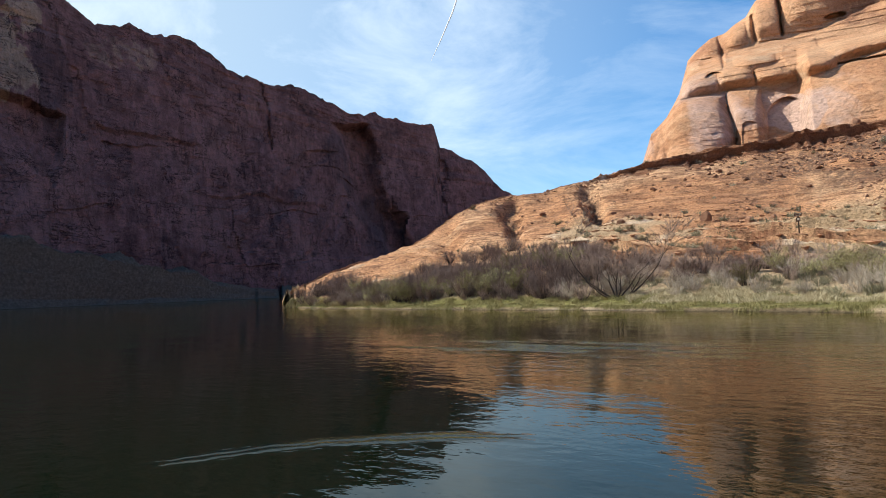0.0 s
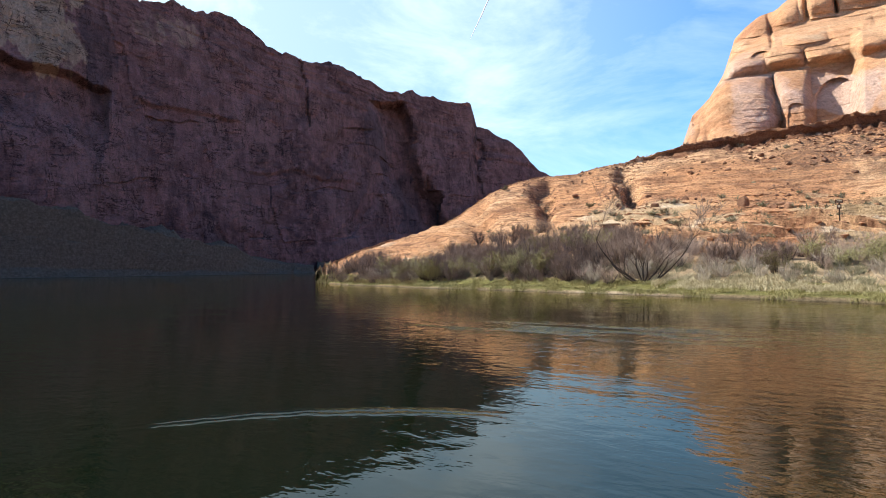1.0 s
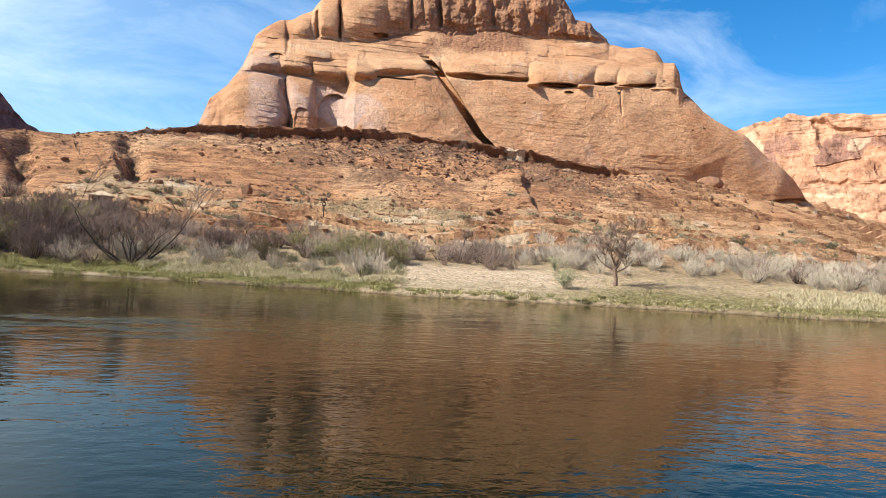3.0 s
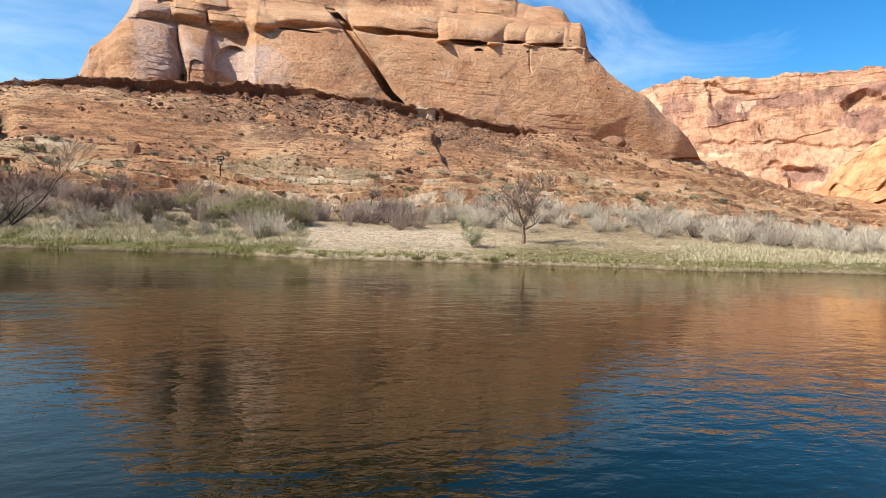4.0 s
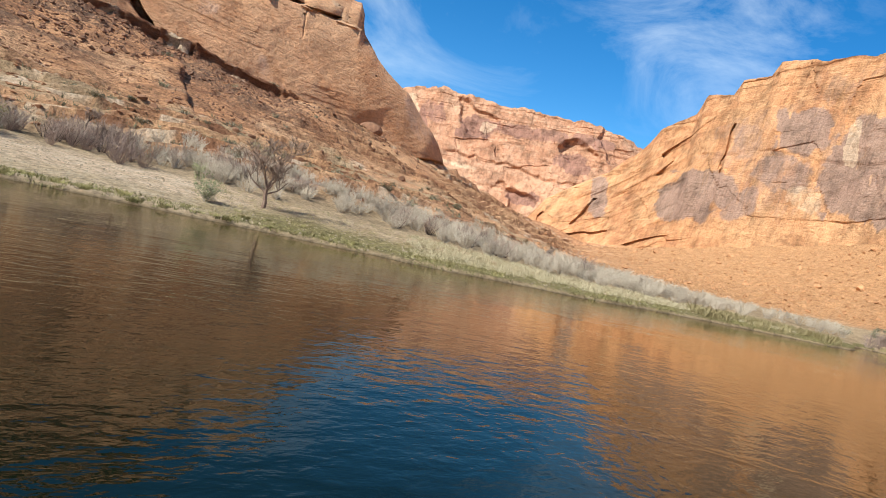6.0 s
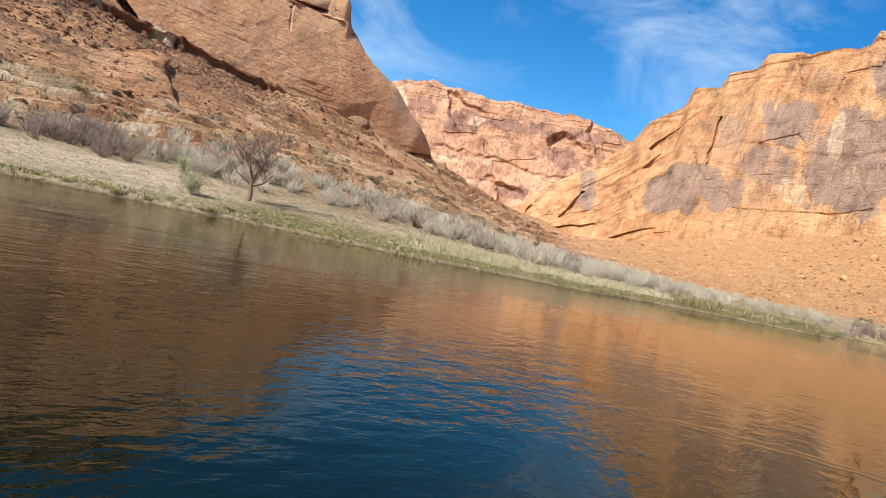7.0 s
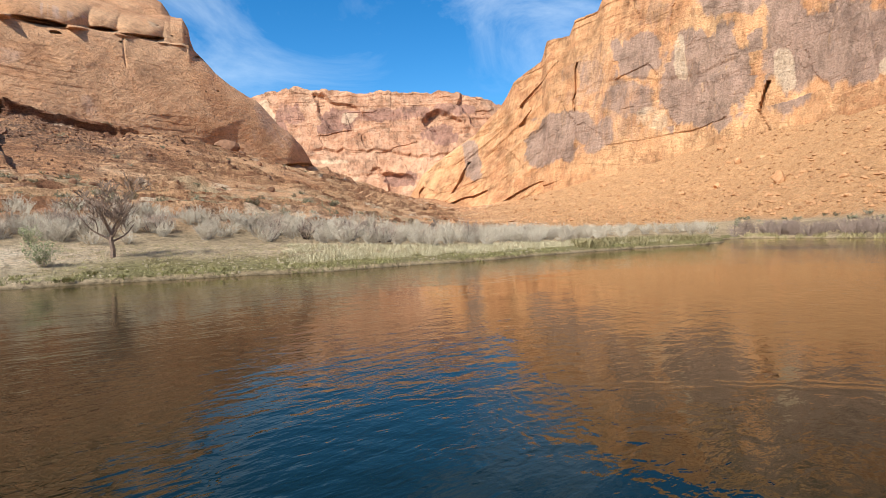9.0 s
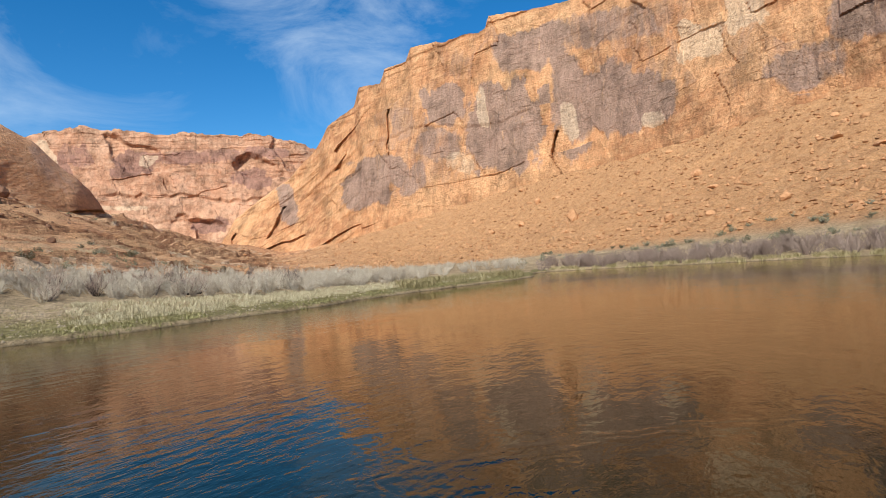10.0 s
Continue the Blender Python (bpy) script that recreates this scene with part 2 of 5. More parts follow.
MAT_FAR = sandstone("far_sandstone", (0.47, 0.245, 0.15), (0.57, 0.36, 0.245), (0.34, 0.165, 0.10), 0.22, (0.27, 0.145, 0.115))


def ground_material():
    n = Nodes("bank_and_slickrock", 0.95, 0.1)
    rock_a = n.noise(0.05, 6, 0.62, bend=0.6)
    rock = n.ramp(rock_a, [(0.3, (0.40, 0.19, 0.10)), (0.5, (0.58, 0.305, 0.162)), (0.68, (0.67, 0.42, 0.25))])
    bed = n.noise(0.9, 5, 0.62, (0.12, 0.12, 1.6), (0.12, 0.06, 0.3), 0.6)
    rock = n.mix(n.math("MULTIPLY", n.mask(bed, 0.53, 0.64), 0.7), rock, (0.24, 0.11, 0.065))
    crust = n.noise(0.23, 7, 0.66)
    rock = n.mix(n.math("MULTIPLY", n.mask(crust, 0.50, 0.60), 0.7), rock, (0.25, 0.132, 0.08))
    seam = n.noise(2.6, 5, 0.7, (0.10, 0.10, 1.3), (-0.10, 0.16, 0.5), 0.5)
    rock = n.mix(n.math("MULTIPLY", n.mask(seam, 0.55, 0.66), 0.75), rock, (0.19, 0.09, 0.055))
    line = n.mask(n.math("ABSOLUTE", n.math("SUBTRACT", n.noise(0.5, 6, 0.62, (0.22, 0.22, 1.5), (0.14, -0.12, 0.3), 0.6), 0.5), 0.0), 0.016, 0.004)
    rock = n.mix(n.math("MULTIPLY", line, 0.7), rock, (0.12, 0.055, 0.035))
    spots = n.noise(0.75, 5, 0.7)
    rock = n.mix(n.math("MULTIPLY", n.mask(spots, 0.60, 0.66), 0.6), rock, (0.13, 0.085, 0.06))
    soil_n = n.noise(0.35, 7, 0.65)
    soil = n.ramp(soil_n, [(0.3, (0.26, 0.19, 0.115)), (0.5, (0.44, 0.32, 0.20)), (0.7, (0.56, 0.42, 0.28))])
    sand_n = n.noise(1.3, 8, 0.7)
    sand = n.ramp(sand_n, [(0.3, (0.50, 0.365, 0.245)), (0.5, (0.71, 0.54, 0.39)), (0.7, (0.80, 0.66, 0.51))])
    scree_n = n.noise(0.8, 8, 0.72)
    scree = n.ramp(scree_n, [(0.3, (0.36, 0.175, 0.08)), (0.5, (0.53, 0.285, 0.14)), (0.75, (0.62, 0.37, 0.20))])
    rock = n.mix(n.math("MULTIPLY", n.attribute("pale_rock"), 0.75), rock, n.ramp(rock_a, [(0.35, (0.55, 0.315, 0.175)), (0.65, (0.71, 0.455, 0.265))]))
    # risers and cap ledge: dark red rock with undercut shade put into the colour
    rock = n.mix(n.math("MULTIPLY", n.attribute("bed_shade"), 0.85), rock, (0.20, 0.088, 0.052))
    c = n.mix(n.attribute("soil"), rock, soil)
    c = n.mix(n.attribute("scree"), c, scree)
    # talus under the left wall: the wall's shade is put into its colour
    c = n.mix(n.attribute("scree_shade"), c, n.ramp(scree_n, [(0.35, (0.085, 0.067, 0.052)), (0.65, (0.19, 0.15, 0.115))]))
    c = n.mix(n.attribute("sand"), c, sand)
    c = n.mix(n.math("MULTIPLY", n.attribute("rubble"), n.mask(n.noise(1.2, 6, 0.7), 0.40, 0.56)), c, (0.17, 0.105, 0.075))
    c = n.mix(n.math("MULTIPLY", n.attribute("turf"), n.mask(n.noise(1.1, 5, 0.65), 0.18, 0.38)), c, (0.19, 0.175, 0.06))
    # wet mud at the waterline, coloured together with the bank's shadow line
    c = n.mix(n.attribute("mud_shade"), c, (0.06, 0.05, 0.03))
    grain = n.noise(3.5, 8, 0.72)
    c = n.mix(0.9, c, n.ramp(grain, [(0.34, (0.42,)), (0.52, (0.95,)), (0.7, (1.3,))]), "MULTIPLY")
    h = n.math("ADD", n.math("MULTIPLY", grain, 0.9), n.math("MULTIPLY", bed, 0.8))
    return n.finish(c, h, 1.0, 0.6)


def water_material():
    n = Nodes("river_water", 0.02, 0.5)
    n.bsdf.inputs["IOR"].default_value = 1.33
    body = n.noise(0.05, 3, 0.5)
    c = n.ramp(body, [(0.3, (0.0020, 0.0052, 0.0026)), (0.7, (0.0036, 0.0064, 0.0027))])
    ripple = n.noise(4.2, 2, 0.5, (1.0, 1.7, 1), (0, 0, 0.3), 0.35)
    chop = n.noise(1.5, 1, 0.5, (1.0, 1.7, 1), (0, 0, -0.15), 0.5)
    swell = n.noise(0.22, 2, 0.5, (1.0, 2.0, 1), (0, 0, -0.2), 0.5)
    calm = n.mask(n.noise(0.05, 3, 0.5, (1, 2, 1)), 0.38, 0.62)
    h = n.math("ADD", n.math("MULTIPLY", n.math("ADD", n.math("ADD", n.math("MULTIPLY", ripple, 0.0080), n.math("MULTIPLY", n.noise(10.0, 2, 0.5, (1.0, 2.0, 1), (0, 0, 0.1), 0.3), 0.0016)), n.math("MULTIPLY", chop, 0.015)), n.math("ADD", n.math("MULTIPLY", calm, 0.75), 0.25)), n.math("MULTIPLY", swell, 0.022))
    xyz = n.add("ShaderNodeSeparateXYZ")
    n.link(n.place, xyz.inputs[0])
    X, Y = xyz.outputs["X"], xyz.outputs["Y"]

    def band(x0, y0, turn, length, bow, wide, rough):
        """A curved streak of short waves: its middle, heading, half length, bend and half width."""
        u = n.math("ADD", n.math("MULTIPLY", n.math("SUBTRACT", X, x0), math.cos(turn)), n.math("MULTIPLY", n.math("SUBTRACT", Y, y0), math.sin(turn)))
        w = n.math("SUBTRACT", n.math("MULTIPLY", n.math("SUBTRACT", Y, y0), math.cos(turn)), n.math("MULTIPLY", n.math("SUBTRACT", X, x0), math.sin(turn)))
        w = n.math("ADD", w, n.math("MULTIPLY", n.math("MULTIPLY", u, u), bow))
        w = n.math("ADD", w, n.math("MULTIPLY", n.math("SUBTRACT", n.noise(1.3, 3, 0.6), 0.5), wide))
        near = n.math("MULTIPLY", n.mask(n.math("ABSOLUTE", w, 0.0), wide, 0.25 * wide), n.mask(n.math("ABSOLUTE", u, 0.0), length, 0.6 * length))
        wave = n.math("ADD", n.math("MULTIPLY", n.math("SINE", n.math("ADD", n.math("MULTIPLY", w, 26.0), n.math("MULTIPLY", n.noise(2.2, 2, 0.5), 9.0)), 0.0), 0.45), n.noise(11, 3, 0.6, (1, 1.6, 1)))
        return n.math("MULTIPLY", near, n.math("MULTIPLY", wave, rough))

    # the last ripples of a passing boat, and a riffle far out
    streak = n.math("ADD", band(-5.5, 5.6, 0.75, 2.4, 0.10, 0.30, 0.016), band(10.0, 7.6, -0.85, 3.4, 0.05, 0.35, 0.0025))
    streak = n.math("ADD", streak, n.math("ADD", n.math("MULTIPLY", band(-7.0, 17.0, 0.1, 6.5, 0.0, 2.4, 0.016), n.mask(n.noise(0.9, 3, 0.6, (0.35, 1.6, 1)), 0.47, 0.60)), band(8.3, 8.2, 0.5, 2.0, 0.0, 0.9, 0.003)))
    mat = n.finish(c, n.math("ADD", h, streak), 1.0, 1.0)
    normal = n.bsdf.inputs["Normal"].links[0].from_socket
    body_light, skin, share, both = (n.add(k) for k in ("ShaderNodeBsdfDiffuse", "ShaderNodeBsdfGlossy", "ShaderNodeFresnel", "ShaderNodeMixShader"))
    skin.inputs["Color"].default_value, skin.inputs["Roughness"].default_value = (1.0, 0.94, 0.82, 1), 0.012
    share.inputs["IOR"].default_value = 1.36
    n.link(c, body_light.inputs["Color"])
    for node in (skin, share):
        n.link(normal, node.inputs["Normal"])
    for a, b in ((share.outputs[0], both.inputs[0]), (body_light.outputs[0], both.inputs[1]), (skin.outputs[0], both.inputs[2])):
        n.link(a, b)
    n.link(both.outputs[0], n.t.nodes["Material Output"].inputs["Surface"])
    n.t.nodes.remove(n.bsdf)
    return mat


MAT_GROUND, MAT_WATER = ground_material(), water_material()

# ---- the land ----
# Bearings run clockwise from +y, in degrees. Each level of the land has its distance and its height by bearing.
BEARING = [-180, -130, -100, -75, -60, -51, -49.5, -46.6, -39, -31, -25, -14.7, -4.7, 5.2, 16.5, 27.7, 36.6, 50, 61, 69.5, 71.8, 82.5, 96, 110, 130, 180]
SHORE = [80, 160, 225, 262, 300, 350, 91, 74, 58.5, 50, 45.2, 39.5, 36.6, 33.2, 33.4, 34.4, 35.2, 42, 56, 69, 99, 85, 74.5, 68, 66, 80]
FLAT_R = [100, 175, 232, 270, 308, 358, 92, 78, 66, 60, 56, 53, 51, 50, 50, 52, 56, 84, 120, 140, 128, 112, 95, 85, 80, 100]
FLAT_Z = [3, 3, 3, 4, 2, 0.4, 0.6, 1.2, 1.7, 2.1, 2.3, 2.4, 2.4, 2.4, 2.4, 2.3, 2.2, 2.0, 2.2, 2.6, 2.8, 3.0, 4.0, 5, 5, 3]
BREAK_R = [140, 200, 240, 272, 308, 362, 93, 84, 82, 82, 83, 84, 85, 86, 92, 108, 125, 180, 190, 190, 185, 165, 140, 125, 125, 140]
BREAK_Z = [12, 8, 12, 16, 9, 1.2, 0.8, 2.0, 4.5, 7.0, 8.0, 9.2, 9.6, 9.6, 9.7, 9.8, 9.6, 3.2, 6.5, 11, 12, 17, 18, 17, 17, 12]
LIP_R = [200, 230, 246, 277, 313, 368, 94, 98, 108, 119, 125, 131, 134, 136, 145, 158, 175, 260, 275, 270, 245, 205, 180, 165, 165, 200]
LIP_EL = [6, 5, 5, 6.2, 2.7, 0.3, -0.3, 1.7, 3.6, 8.3, 8.8, 10.75, 11.5, 11.3, 9.75, 7.7, 5.4, 1.6, 4.2, 6.2, 6.8, 8.5, 11.0, 11, 11, 6]
FOOT_R = [250, 260, 252, 292, 332, 400, 96, 104, 116, 126, 134, 142, 146, 148, 157, 172, 190, 390, 335, 285, 276, 245, 205, 185, 180, 250]

OUT_R = [350, 380, 370, 400, 440, 520, 530, 560, 620, 700, 740, 680, 640, 640, 640, 660, 680, 560, 450, 400, 390, 360, 320, 300, 300, 350]
OUT_Z = [60, 60, 60, 60, 60, 60, 55, 55, 45, 35, 20, 25, 25, 25, 25, 25, 20, 45, 70, 80, 80, 85, 85, 80, 80, 60]


def table(values, bearing, soft=2.0, ends=(-49.68,)):
    """A level at a bearing, rounded off between its knots; the two points of land stay sharp."""
    q = np.asarray(bearing, float)[..., None] + soft * np.linspace(-1, 1, 9)
    parts = np.digitize(q, ends)
    home = np.digitize(np.asarray(bearing, float), ends)[..., None]
    return np.where(parts == home, np.interp(q, BEARING, values), np.interp(np.asarray(bearing, float), BEARING, values)[..., None]).mean(-1)


def lip_height(bearing):
    return table(LIP_R, bearing) * np.tan(np.radians(table(LIP_EL, bearing))) + 1.8

for level in (SHORE, FLAT_R, FLAT_Z, BREAK_R, BREAK_Z, LIP_R, LIP_EL, FOOT_R, OUT_R, OUT_Z):
    level.insert(6, level[5])                                            # the canyon side goes on up to the point of land
BEARING.insert(6, -49.7)

GROUND = {}


def build_ground():
    fine = np.arange(-52, 72.01, 0.16)
    b = np.concatenate([np.arange(-180, -84, 1.0), np.arange(-84, -52.1, 0.3), fine, np.arange(72.2, 104, 0.25), np.arange(104.5, 180, 1.0)])
    sh = table(SHORE, b, 1.2, (-49.68, 70.5)) * (1 + 0.010 * fbm(b / 1.6, 0 * b, 0 * b, 4, 5))
    inside = (b > -49.68) & (b < 38)
    tip = np.where(inside, 1.0, 0.0)
    fr, fz, br, bz, lr = table(FLAT_R, b), table(FLAT_Z, b), table(BREAK_R, b), table(BREAK_Z, b), table(LIP_R, b)
    lz, ft = lip_height(b), table(FOOT_R, b)
    fr, br = np.maximum(fr, sh + 1.5), np.maximum(br, sh + 3.5)
    bench = tip * step(b, -22, -15) * (1 - step(b, 20, 26)) * np.clip(0.75 + 0.5 * fbm(b / 4, 0 * b, 0 * b, 3, 37), 0.35, 1)             # a dark ledge caps the slope here
    block = hashed(np.floor(b / 0.42 + 0.8 * fbm(b / 1.5, 0 * b, 0 * b, 3, 6)), 0 * b, 0 * b, 4)
    drop = (1.2 + 0.9 * block + 0.5 * fbm(b / 2.0, 0 * b, 0 * b, 4, 8)) * bench
    lr0 = lr
    lr = lr + bench * (2.5 * fbm(b / 2.5, 0 * b, 0 * b, 4, 9) + 1.2 * (block - 0.5))
    behind = inside & (b < -16)
    wall_r = np.interp(b, [-50, -41, -35, -28, -22, -16], [388, 470, 545, 625, 690, 720])
    back = np.where(behind, -6.0, np.where((b < -49.68) & (b > -80), lz + 0.5, lz + 8))                    # the tip's far side falls back to the river
    back_r = np.where(inside & (b < -16), lr + 75, ft + 30)
    levels = [(0 * b + 2, 0 * b - 3), (sh * 0.7, 0 * b - 2.2), (sh, 0 * b - 0.02), (sh + 0.5, 0 * b + 0.22), (sh + 3.0, 0 * b + 0.42), (fr, fz), (br, bz),
              (np.maximum(lr0 - 9, br + 0.3 * (lr0 - br)), bz + (lz - 3.0 * bench - bz) * ((lr0 - 9 - br) / np.maximum(lr0 - br, 1)).clip(0, 1)), (lr0 - 2.6, lz - 2.7 * bench - 0.6), (lr - 0.2, lz - drop - 0.3), (lr - 1.1 * bench * (0.3 + block), lz - 0.5 * bench), (lr - 0.9 * bench + 0.2, lz), (ft + 6, lz + np.where(inside & (b < -16), -1.0, 1.5)), (back_r, back), (np.where(behind, wall_r - 32, back_r + 10), np.where(behind, -3.0, back)), (np.where(behind, wall_r + 4, back_r + 20), np.where(behind, 5.0, back + 1)), (table(OUT_R, b), table(OUT_Z, b)), (0 * b + 950, 0 * b + 60), (0 * b + 4200, 0 * b + 80)]
    counts = [4, 6, 4, 10, 60, 80, 100, 16, 6, 8, 6, 14, 8, 4, 10, 6, 6, 6]
    cols = []
    for (r0, z0), (r1, z1), k in zip(levels, levels[1:], counts):
        for q in np.arange(k) / k:
            cols.append((r0 + (r1 - r0) * q, z0 + (z1 - z0) * q))
    cols.append(levels[-1])
    r, z = (np.stack([c[n] for c in cols], 1) for n in (0, 1))
    bb = np.radians(b)[:, None]
    x, y = r * np.sin(bb), r * np.cos(bb)
    near = step(r, sh[:, None] + 0.2, sh[:, None] + 4) * (r < 400)
    flat = step(r, fr[:, None] - 4, fr[:, None] + 6)
    rock = flat * near
    land = b[:, None] * np.ones_like(r)
    talus = step(land, 46, 60) + (1 - step(land, -62, -50)) * (land < -49.9)
    slick = rock * (1 - np.clip(talus, 0, 1))
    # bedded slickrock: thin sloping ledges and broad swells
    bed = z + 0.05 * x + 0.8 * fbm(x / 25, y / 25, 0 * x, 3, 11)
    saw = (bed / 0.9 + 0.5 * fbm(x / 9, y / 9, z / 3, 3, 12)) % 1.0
    up_slope = step(r, br[:, None], br[:, None] + 12) * (1 - step(r, lr[:, None] - 8, lr[:, None] - 2))
    low_beds = 1 - 0.8 * step(r, br[:, None] - 2, br[:, None] + 6) * (1 - step(land, 20, 28))        # stepped beds below, smoother rock above
    z = z + slick * (-1.5 * low_beds * step(land, -45, -36) * (saw - 0.5) * step(fbm(x / 14, y / 14, 0 * x, 3, 13), -0.3, 0.2) + 1.5 * fbm(x / 22, y / 22, z / 12, 4, 14) + 0.7 * fbm(x / 8, y / 8, z / 6, 3, 26) + 0.45 * fbm(x / 2.6, y / 2.6, z, 4, 15))
    # mask of the step risers, coloured for varnish and undercut shade together
    bed_shade = low_beds * slick * np.clip(step(saw, 0.78, 0.92) + 1 - step(saw, 0.04, 0.12), 0, 1) * step(fbm(x / 14, y / 14, 0 * x, 3, 13), -0.3, 0.2) * step(fbm(x / 5, y / 5, z / 2, 3, 28), -0.35, 0.1)
    # the cap ledge's face joins the mask, its overhang shade painted in
    bed_shade = np.maximum(bed_shade, np.clip((bench[:, None] - 0.3) * 2, 0, 1) * step(r, lr0[:, None] - 3.4, lr0[:, None] - 2.6) * (1 - step(r, lr[:, None] + 0.1, lr[:, None] + 0.8)))
    gully = 0 * r                                                       # two gullies part the rounded noses of the ridge
    for gc, gw, gd in ((-28.6, 0.9, 2.4), (-21.6, 0.7, 3.0), (-35.0, 1.0, 1.6)):
        gully = np.maximum(gully, gd * np.exp(-((land - gc + 0.8 * fbm(r / 12, land / 3, 0 * r, 3, 16) + 0.03 * (r - lr0[:, None])) / gw) ** 2))
    z = z - slick * up_slope * gully * (1 + 0.9 * fbm(x / 3.0, y / 3.0, z / 2, 4, 35, 0.65))
    ride = np.clip((lr0[:, None] - r) / np.maximum(lr0 - br, 1)[:, None], 0, 1)
    for s0, s1, wide, high in ((10.6, 14.6, 5.0, 1.9), (-24.0, -20.6, 2.5, 1.5)):     # slabs that end in a sharp edge
        brink = s0 + (s1 - s0) * ride + 0.7 * fbm(x / 6, y / 6, 0 * r, 4, 34)
        z = z + slick * up_slope * high * step(land, brink - wide, brink - 0.2) * (1 - step(land, brink, brink + 0.3)) * step(ride, 0.1, 0.7)
    z = z + slick * up_slope * 1.3 * fbm((x + 0.8 * y) / 16, (y - 0.8 * x) / 50, 0 * r, 4, 23)
    z = z + np.clip(talus, 0, 1) * rock * ((1 + 3.0 * (land < 0)) * 1.2 * fbm(x / 14, y / 14, 0 * x, 5, 17, 0.6) + 0.9 * fbm(x / 3, y / 3, 0 * x, 4, 18) + 6.0 * (land < -53) * fbm(land / 4 + 0.012 * r, 0 * r, 0 * r, 3, 33, 0.5, True) * step(r, fr[:, None], lr[:, None]))
    z = z + near * (1 - flat) * (0.16 * fbm(x / 4, y / 4, 0 * x, 4, 19) + 0.05 * fbm(x / 0.9, y / 0.9, 0 * x, 3, 20))
    soil_patch = step(fbm(x / 8, y / 8, 0 * x, 4, 21), 0.12, 0.3)
    soil = np.clip((1 - flat) + 0.8 * soil_patch * slick * (1 - step(r, br[:, None] + 2, br[:, None] + 8)), 0, 1)
    on_bar = step(land, -4, 3) * (1 - step(land, 40, 52))
    on_bar = on_bar * (1 - 0.85 * step(land + 3 * fbm(x / 5, y / 5, 0 * x, 3, 36), 17, 25))
    sand = on_bar * (1 - step(r, sh[:, None] + 9, sh[:, None] + 13)) * step(r, sh[:, None] + 0.1, sh[:, None] + 0.5) * 0.85
    sand = sand + (1 - step(r, sh[:, None] + 0.9, sh[:, None] + 1.6)) * step(land, -26, -24) * (1 - step(land, -18, -15)) * (r > sh[:, None]) * 0.9
    sand = sand + slick * (1 - up_slope) * step(fbm(x / 6 + 40, y / 3, 0 * x, 3, 22), 0.42, 0.52) * 0.75
    for px, py, wx, wy in ((11, 58.3, 4.0, 1.6), (6.4, 59.4, 2.2, 1.2), (-2.0, 61, 6.0, 3.0), (22, 60, 2.5, 1.0)):   # drifts of pale sand
        sand = sand + 0.95 * (1 - step(((x - px) / wx) ** 2 + ((y - py) / wy) ** 2 + 0.9 * fbm(x / 1.5, y / 1.5, 0 * x, 3, 27), 0.5, 1.0))
    sand = np.clip(sand, 0, 1) * (land > -49)
    # wider on the left, where it also paints the shadow under overhanging grass
    mud_shade = 1 - step(r, sh[:, None] - 0.2, sh[:, None] + 0.35 + 0.35 * (land < -1))
    rubble = slick * up_slope * step(land, -14, -2) * (1 - step(land + 3.0 * fbm(x / 9, y / 9, 0 * x, 3, 38), 18, 30)) * step(fbm(x / 10, y / 14, 0 * x, 4, 24), -0.25, 0.08) * step(r, br[:, None] + 7, br[:, None] + 20)
    rubble = np.clip(rubble + 0.9 * slick * up_slope * step(gully, 1.2, 2.5), 0, 1)
    z = z + rubble * 0.7 * np.abs(fbm(x / 1.4, y / 1.4, 0 * x, 3, 25))
    k = int(np.searchsorted(b, -49.68))                                   # the point of land slips under the water
    z[k] = np.where(r[k] < 200, np.minimum(z[k], -0.4), z[k])
    z[k - 1] = np.where(r[k - 1] < 520, np.minimum(z[k - 1], -1.0), z[k - 1])
    z[k - 2] = np.where(r[k - 2] < 420, np.minimum(z[k - 2], 6.0), z[k - 2])
    GROUND.update(b=b, r=r, z=z)
    p = np.stack([x, y, z], -1)
    ob = grid_object("ground", p, MAT_GROUND, wrap=True, masks={"soil": soil, "sand": sand, "scree": step(land, 46, 60) * rock, "scree_shade": step(r, 170, 230) * (land < -20), "mud_shade": mud_shade, "rubble": rubble, "bed_shade": bed_shade, "pale_rock": slick * np.maximum(1 - step(r, br[:, None] - 2, br[:, None] + 9), 0.85 * step(land + 4 * fbm(x / 11, y / 11, 0 * x, 3, 39), 22, 30)) * step(fbm(x / 12, y / 12, 0 * x, 4, 29), -0.35, 0.15), "turf": (1 - step(r, sh[:, None] + 3.6, sh[:, None] + 6.5)) * step(r, sh[:, None] + 0.25, sh[:, None] + 0.6) * np.clip(1 - step(land, -1, 3) + 0.25 * step(land, -1, 3) + 0.5 * step(land, 16, 24), 0, 1) * (land > -49.6) * (land < 72)})
    return tagged(ob, "river bank, sandstone slickrock slopes and orange scree", "ground", kind="structure")


ground = build_ground()


def ground_at(x, y):
    """The height of the land at a place."""
    bearing, far = math.degrees(math.atan2(x, y)), math.hypot(x, y)
    i = min(max(int(np.searchsorted(GROUND["b"], bearing)), 1), len(GROUND["b"]) - 1)
    k = (bearing - GROUND["b"][i - 1]) / (GROUND["b"][i] - GROUND["b"][i - 1])
    a, c = (float(np.interp(far, GROUND["r"][j], GROUND["z"][j])) for j in (i - 1, i))
    return a + (c - a) * k


def polar(bearing, far):
    return far * math.sin(radians(bearing)), far * math.cos(radians(bearing))


def shore_at(bearing):
    return float(table(SHORE, bearing, 1.2, (-49.68, 70.5)))



